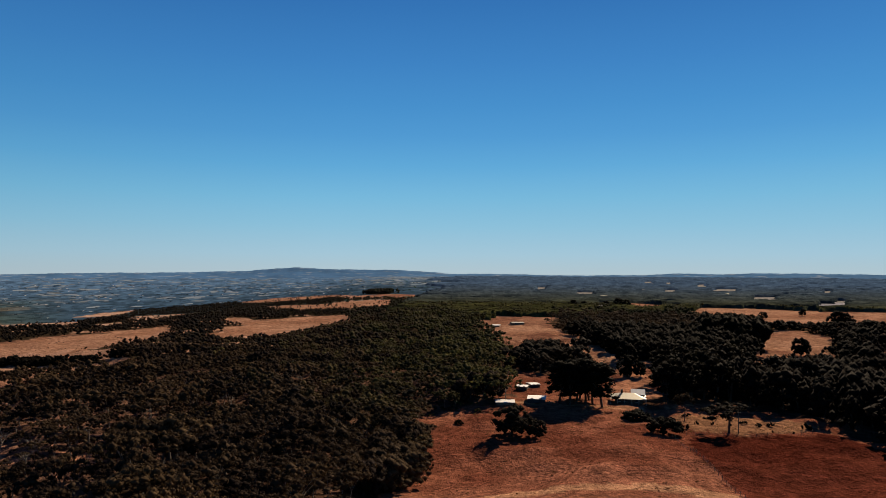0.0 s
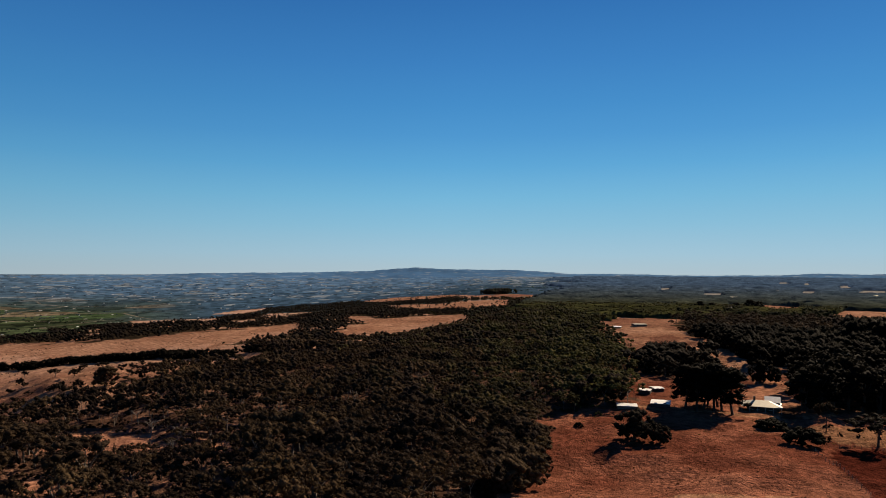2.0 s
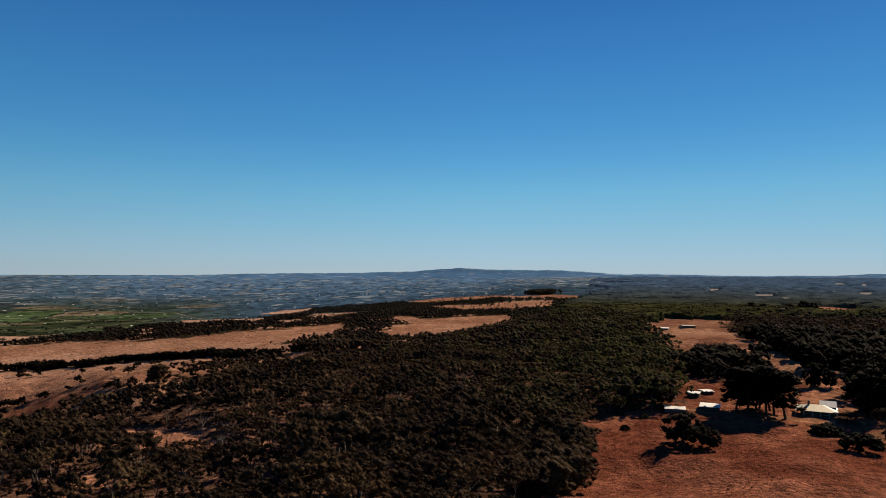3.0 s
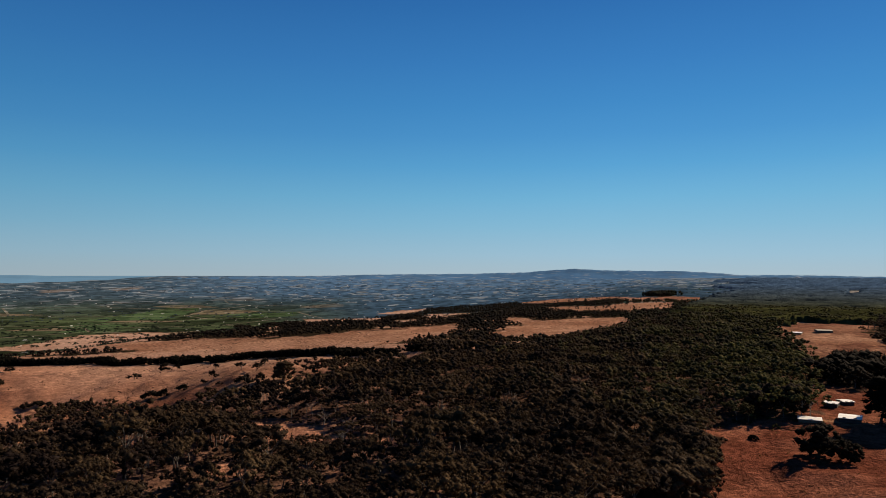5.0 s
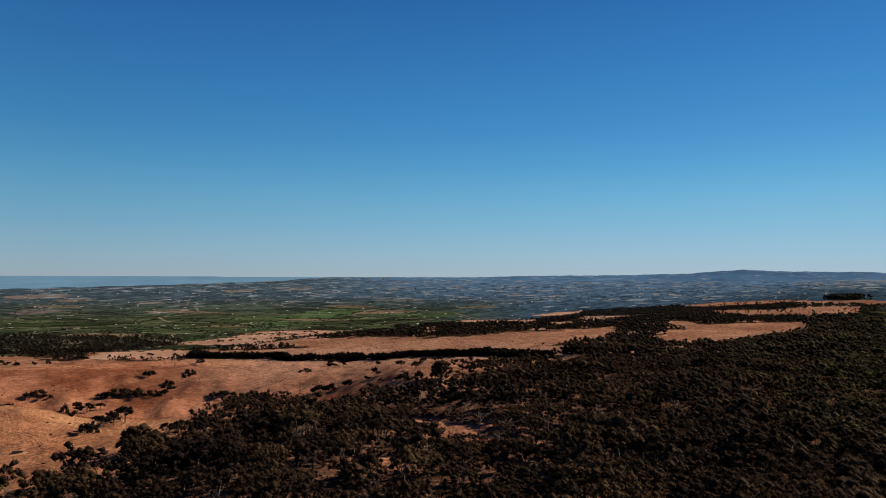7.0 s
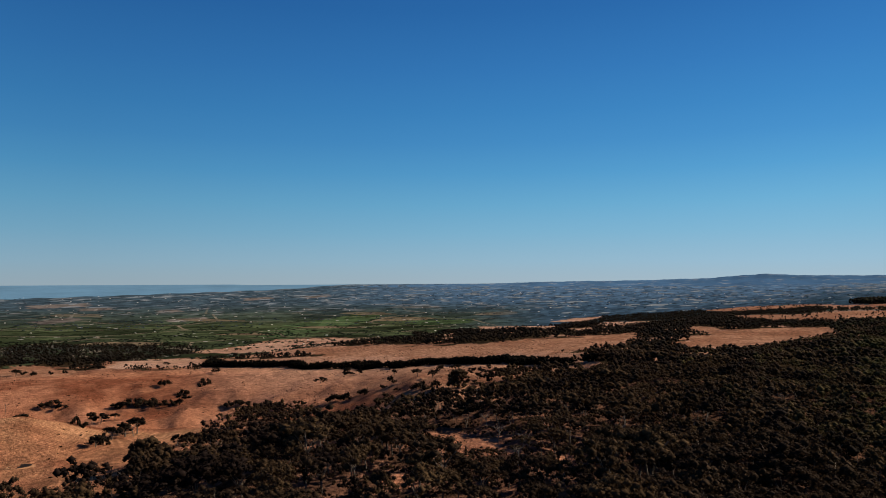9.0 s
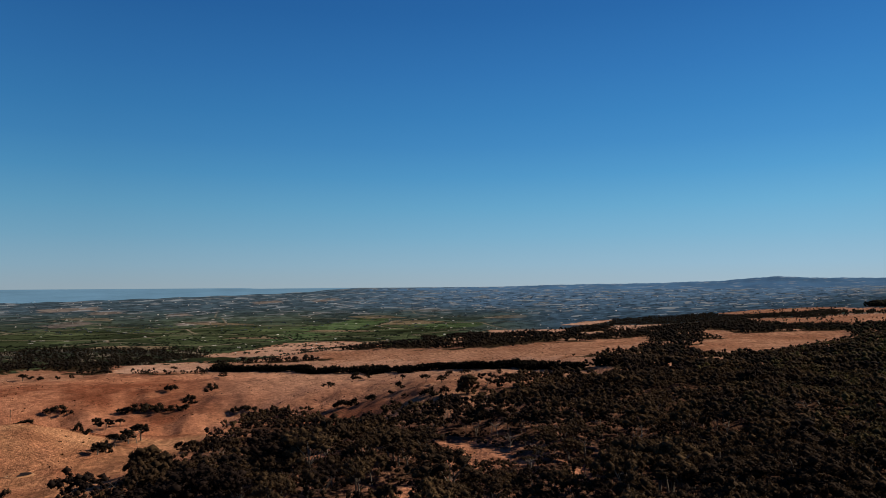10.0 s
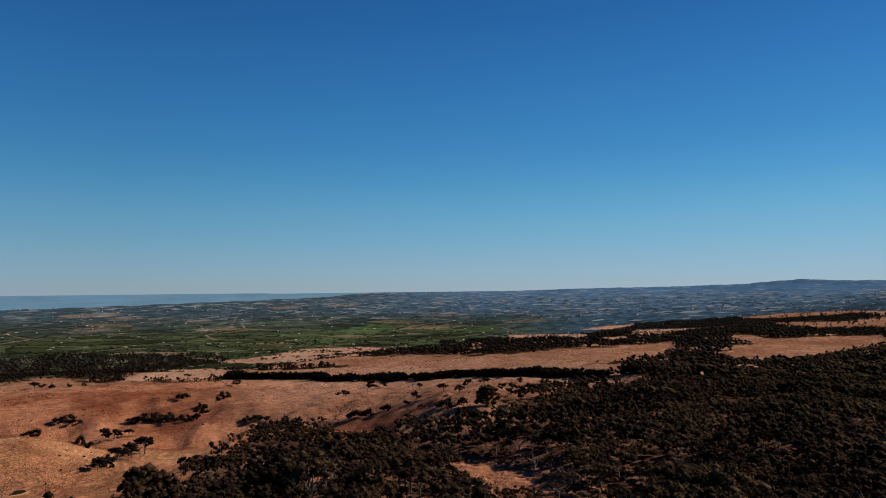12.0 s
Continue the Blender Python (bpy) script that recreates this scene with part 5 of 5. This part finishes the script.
def dead_tree():
    """A bleached dead gum: a leaning trunk with bare crooked limbs."""
    root = new("dead_tree")
    bm = bmesh.new()
    tube(bm, (0, 0, -0.3), (0.3, 0.1, 2.6), 0.19, 0.14, 7)
    tube(bm, (0.3, 0.1, 2.6), (0.1, 0.4, 4.6), 0.14, 0.10, 7)
    part("trunk", bm, DEAD_WOOD, root)
    for k in range(6):
        bm = bmesh.new()
        th, z0 = k * 1.05 + rng.uniform(-0.3, 0.3), 2.4 + 0.38 * k
        a = Vector((0.25 - 0.03 * k, 0.1 + 0.05 * k, z0))
        b = a + Vector((math.cos(th) * 1.3, math.sin(th) * 1.3, rng.uniform(0.5, 1.3)))
        c = b + Vector((math.cos(th + 0.6) * 1.2, math.sin(th + 0.6) * 1.2, rng.uniform(0.3, 1.5)))
        d = b + Vector((math.cos(th - 0.7) * 0.9, math.sin(th - 0.7) * 0.9, rng.uniform(0.2, 1.2)))
        tube(bm, a, b, 0.12, 0.08, 5)
        tube(bm, b, c, 0.08, 0.03, 5)
        tube(bm, b, d, 0.06, 0.02, 5)
        part("limb", bm, DEAD_WOOD, root)
    return tagged(root, "bleached dead gum tree with bare crooked limbs", "dead tree", "dead trees of the forest")


snag = dead_tree()
for n, (x, y, s) in enumerate([(-118, 203, 1.3), (-112, 190, 1.1), (-131, 176, 1.2), (-149, 160, 1.1), (-203, 172, 1.3), (-95, 172, 1.0), (-182, 208, 1.1), (-60, 168, 0.9), (-150, 232, 1.2), (-72, 240, 1.0), (-48, 205, 1.0), (-110, 262, 1.2), (-386, 228, 1.5), (-88, 196, 1.3), (-134, 214, 1.4), (-165, 190, 1.2), (-76, 185, 1.1), (-40, 236, 1.2), (-122, 168, 1.1), (-190, 186, 1.3), (-160, 252, 1.4), (-97, 232, 1.2), (-58, 262, 1.3)]):
    m = Matrix.LocRotScale((x, y, float(ground(x, y))), Euler((0.1, 0.12, n * 1.9)), (s * 0.8, s * 0.8, s * 0.8))
    if n == 0:
        snag.matrix_basis = m
    else:
        copy_thing(snag, Matrix.Identity(4)).matrix_basis = m


# ---- buildings ----
def box(bm, x0, x1, y0, y1, z0, z1):
    v = [bm.verts.new((x, y, z)) for z in (z0, z1) for x, y in ((x0, y0), (x1, y0), (x1, y1), (x0, y1))]
    for f in ((3, 2, 1, 0), (4, 5, 6, 7), (0, 1, 5, 4), (1, 2, 6, 5), (2, 3, 7, 6), (3, 0, 4, 7)):
        bm.faces.new([v[k] for k in f])


def prism(bm, x0, x1, y0, y1, z0, z1, hip=0.0, thick=0.12):
    """A pitched roof, its ridge along x; hip: how far the ridge stops short of the ends."""
    ym = (y0 + y1) / 2
    for dz in (0.0, -thick):
        pts = [(x0, y0, z0 + dz), (x1, y0, z0 + dz), (x1, y1, z0 + dz), (x0, y1, z0 + dz), (x0 + hip, ym, z1 + dz), (x1 - hip, ym, z1 + dz)]
        v = [bm.verts.new(p) for p in pts]
        faces = [(0, 1, 5, 4), (2, 3, 4, 5)] + ([(1, 2, 5), (3, 0, 4)] if hip else [])
        for f in faces:
            bm.faces.new([v[k] for k in (f if dz == 0 else f[::-1])])
        if dz == 0:
            top = v
    for a, b in ((0, 1), (1, 2), (2, 3), (3, 0)):
        if hip or (a, b) in ((0, 1), (2, 3)):
            p, q = top[a], top[b]
            r, s = bm.verts.new(q.co + Vector((0, 0, -thick))), bm.verts.new(p.co + Vector((0, 0, -thick)))
            bm.faces.new((p, s, r, q))


def piece(name, parent, mat, make, label=""):
    bm = bmesh.new()
    make(bm)
    return part(name, bm, mat, parent, label)


def set_on_ground(root, x, y, turn, size=1.0, sink=0.15):
    root.matrix_basis = Matrix.LocRotScale((x, y, float(ground(x, y)) - sink), Euler((0, 0, radians(turn))), (size, size, size))


def homestead():
    root = new("farm_house")
    piece("wall", root, STONE, lambda b: box(b, -5.5, 5.5, -4, 4, 0, 3.0))
    piece("roof", root, ROOF_CREAM, lambda b: prism(b, -7.6, 7.6, -6.4, 6.4, 2.5, 4.2, 5.2), "cream corrugated hipped roof")
    piece("gable_roof", root, ROOF_PALE, lambda b: prism(b, 1.2, 7.2, -0.5, 7.5, 3.6, 5.4), "pale gabled roof of the rear wing")
    piece("gable_wall", root, STONE, lambda b: box(b, 1.5, 6.9, 0.0, 7.0, 0, 3.6))
    for sx in (1.5, 6.78):
        def tri(b, sx=sx):
            a = [b.verts.new((sx + d, y, z)) for d in (0, 0.12) for y, z in ((0.0, 3.6), (7.0, 3.6), (3.5, 5.2))]
            for f in ((2, 1, 0), (3, 4, 5), (0, 1, 4, 3), (1, 2, 5, 4), (2, 0, 3, 5)):
                b.faces.new([a[k] for k in f])
        piece("gable_end", root, WHITE, tri, "white gable end")
    for k in range(6):
        piece("verandah_post", root, WHITE, lambda b, k=k: box(b, -7.3 + 2.9 * k, -7.16 + 2.9 * k, -6.1, -5.96, 0, 2.52))
    for k in (-3.6, -1.2, 3.4):
        w = piece("window", root, DARK, lambda b, k=k: box(b, k - 0.6, k + 0.6, -4.03, -3.9, 1.0, 2.2))
        piece("sill", w, WHITE, lambda b, k=k: box(b, k - 0.7, k + 0.7, -4.12, -4.03, 0.9, 1.0))
    piece("door", root, TIMBER, lambda b: box(b, 0.9, 1.85, -4.04, -3.9, 0.05, 2.1))
    piece("chimney", root, STONE, lambda b: box(b, -3.0, -2.2, -0.4, 0.4, 3.4, 5.6))
    set_on_ground(root, 80.5, 305.5, -14)
    tagged(root, "low stone farmhouse with a cream hipped iron roof", "house", "")


def shed(x, y, turn, w, d, h, rise, wall, roof, label, group="", openings=2):
    root = new("shed")
    piece("wall", root, wall, lambda b: box(b, -w / 2, w / 2, -d / 2, d / 2, 0, h))
    piece("roof", root, roof, lambda b: prism(b, -w / 2 - 0.3, w / 2 + 0.3, -d / 2 - 0.3, d / 2 + 0.3, h + 0.12, h + 0.12 + rise, 0.0))
    for k in range(openings):
        a = -w / 2 + w * (k + 0.5) / openings
        piece("opening", root, DARK, lambda b, a=a: box(b, a - 0.55, a + 0.55, -d / 2 - 0.03, -d / 2 + 0.05, 0.9 if k else 0.1, 2.0))
    set_on_ground(root, x, y, turn, 1.0, 0.2)
    return tagged(root, label, "shed", group)


homestead()
shed(26.3, 295.5, -3, 7.6, 6.5, 1.2, 0.3, TIMBER, ROOF_PALE, "long white portable cabin beside gum trees", "", 0)
# this shed's dark walls stand in for the shade under its open roof
shed(40.2, 300.0, -10, 7.2, 9.0, 1.6, 0.35, DARK, ROOF_PALE, "open farm shed with a white iron roof")
shed(37.5, 330.0, -16, 5.0, 6.0, 1.7, 0.3, DARK, ROOF_PALE, "small pale-roofed shed among trees")
shed(44.0, 342.0, 20, 4.4, 6.0, 1.7, 0.3, DARK, ROOF_PALE, "small pale-roofed shed among trees")
shed(57.5, 758.0, -10, 9, 14, 1.8, 0.4, TIMBER, ROOF_PALE, "distant white farm building with a pale roof", "distant farm buildings")
shed(81.5, 770.0, 8, 13, 14, 1.8, 0.4, TIMBER, ROOF_CREAM, "long distant farm building with a pale roof", "distant farm buildings")
shed(177, 690.0, -14, 8, 12, 1.8, 0.4, TIMBER, ROOF_PALE, "distant farm shed among dark trees", "distant farm buildings")
shed(194, 1165, -10, 12, 16, 2.0, 0.5, TIMBER, ROOF_PALE, "distant farm building among trees on the ridge", "distant farm buildings")
shed(214, 1210, -10, 12, 16, 2.0, 0.5, TIMBER, ROOF_PALE, "distant farm building among trees on the ridge", "distant farm buildings")


def far_houses():
    """Small farm houses over the plain."""
    spots = scatter(np.random.RandomState(23), -3600, -100, 700, 3700, 165, lambda x, y: (np.hypot(x, y) > 1500) & (np.hypot(x, y) < 3950) & (bearing(x, y) > 6) & (bearing(x, y) < 70)
                    & (hashed(np.floor(x / 165), np.floor(y / 165), 9) < 0.62))
    r = np.random.RandomState(5)
    base = new("plain_house")
    piece("wall", base, WHITE, lambda b: box(b, -6, 6, -4, 4, 0, 3.2))
    piece("roof", base, ROOF_PALE, lambda b: prism(b, -6.6, 6.6, -4.6, 4.6, 3.3, 5.4, 2.0))
    tagged(base, "small far white farm building among fields on the plain", "house", "farm houses on the plain")
    for n, (x, y) in enumerate(spots[:190]):
        s = r.uniform(0.18, 0.42)
        m = Matrix.LocRotScale((x, y, float(ground(x, y)) - 0.3), Euler((0, 0, r.uniform(0, 3.1))), (s * r.uniform(0.8, 1.7), s, s))
        if n == 0:
            base.matrix_basis = m
        else:
            copy_thing(base, Matrix.Identity(4)).matrix_basis = m


far_houses()
for n, (r, deg) in enumerate([(1260, -3), (1420, -10.5), (1540, -13), (1480, -18), (1750, -22), (1900, -6), (2000, -16)]):
    shed(-math.sin(radians(deg)) * r, math.cos(radians(deg)) * r, deg, 9 + 4 * (n % 3), 9, 5.4, 0.8, STONE, ROOF_CREAM, "pale farm shed far off among forest", "far sheds on the ridge", 0)


# ---- fences, poles, pond ----
def fence(line, gap, label):
    root = new("fence")
    tagged(root, label, "fence", "paddock fences")
    bm = bmesh.new()
    tube(bm, (0, 0, -0.3), (0.02, 0, 1.25), 0.075, 0.06, 6)
    me = bpy.data.meshes.new("post")
    bm.to_mesh(me)
    bm.free()
    me.materials.append(TIMBER)
    tops = []
    for (x0, y0), (x1, y1) in zip(line, line[1:]):
        n = max(1, int(math.hypot(x1 - x0, y1 - y0) / gap))
        for k in range(n):
            x, y = x0 + (x1 - x0) * k / n, y0 + (y1 - y0) * k / n
            post = new("post", me)
            post.parent = root
            z = float(ground(x, y))
            post.matrix_basis = pose(x, y, z, rng.uniform(-4, 4), rng.uniform(-4, 4), 0)
            tops.append(Vector((x, y, z)))
    for h in (0.35, 0.7, 1.1):
        bm = bmesh.new()
        for a, b in zip(tops, tops[1:]):
            tube(bm, a + Vector((0, 0, h)), b + Vector((0, 0, h)), 0.012, 0.012, 4)
        part("wire", bm, STEEL, root)


fence([(77.5, 238), (76.5, 217.7), (74.5, 193.3), (72.4, 171.8), (70, 150)], 3.2, "old post-and-wire fence beside ploughed red earth")
fence([(84, 243), (101, 244.6), (120, 243.6), (135, 243)], 3.2, "low post-and-wire fence between yard and ploughed field")


def power_pole(x, y, h):
    root = new("power_pole")
    bm = bmesh.new()
    tube(bm, (0, 0, -0.5), (0, 0, h), 0.17, 0.12, 8)
    part("pole", bm, TIMBER, root)
    piece("crossarm", root, TIMBER, lambda b: box(b, -0.9, 0.9, -0.06, 0.06, h - 0.7, h - 0.56))
    for k in (-0.75, 0.0, 0.75):
        bm = bmesh.new()
        bmesh.ops.create_cone(bm, cap_ends=True, segments=8, radius1=0.06, radius2=0.04, depth=0.16, matrix=Matrix.Translation((k, 0, h - 0.48)))
        part("insulator", bm, WHITE, root)
    set_on_ground(root, x, y, 20, 1.0, 0.0)
    tagged(root, "weathered timber power pole with one crossarm", "power pole", "power poles")


power_pole(104.3, 248.5, 8)
power_pole(-614, 252, 9)
power_pole(-770, 484, 9)


def pond(x, y, a, b):
    """A small farm dam: dark water inside a low bank that follows the slope."""
    z = float(ground(x, y))
    root = new("farm_dam")
    bm = bmesh.new()
    rings = []
    for s, h in ((0.9, -0.5), (1.02, 0.10), (1.12, 0.18), (1.22, 0.05), (1.45, -0.4)):
        ring = []
        for k in range(40):
            px, py = a * s * math.cos(k * 6.2832 / 40), b * s * math.sin(k * 6.2832 / 40)
            lie = (float(ground(x + px, y + py)) - z) * min(1, max(0, (s - 0.95) * 3))
            ring.append(bm.verts.new((px, py, lie + h + 0.1 * math.sin(k * 1.7))))
        rings.append(ring)
    for p, q in zip(rings, rings[1:]):
        for k in range(40):
            bm.faces.new((p[k], q[k], q[(k + 1) % 40], p[(k + 1) % 40])).smooth = True
    part("bank", bm, EARTH, root)
    bm = bmesh.new()
    bm.faces.new([bm.verts.new((a * 1.0 * math.cos(k * 6.2832 / 40), b * 1.0 * math.sin(k * 6.2832 / 40), 0.04)) for k in range(40)])
    part("water", bm, POND, root, "still dark water")
    root.matrix_basis = pose(x, y, z)
    tagged(root, "small farm dam with dark water and an earth bank", "pond")


pond(-352, 154, 3.5, 5)


# ---- low scrub and tussocks ----
def grass_slope(x, y):
    r, az = np.hypot(x, y), bearing(x, y)
    return (r > 180) & (r < 900) & (az > 24) & (az < 76) & ~wooded(x, y) & (waves(x, y, 60, 91) > 0.5)


tufts = scatter(rng, -860, -120, 90, 760, 9.0, grass_slope)
mass("low_scrub", tufts, rng.uniform(0.4, 1.2, len(tufts)), clump_far, PINE_MASS, rng, "low dark tussocks and scrub dotted over dry slopes", "scrub", 1.1)


def paddock(x, y):
    r, az = np.hypot(x, y), bearing(x, y)
    return (r > 160) & (r < 330) & (az < 12) & (az > -40) & ~wooded(x, y) & ~inside(x, y, PLAN["ploughed"]) & (waves(x, y, 30, 92) > 0.3)


tufts = scatter(rng, -10, 180, 140, 330, 4.5, paddock)
mass("dry_tussocks", tufts, rng.uniform(0.25, 0.6, len(tufts)), clump_far, TUSSOCK, rng, "dry tussock grass tufts on the paddock", "grass", 1.1)
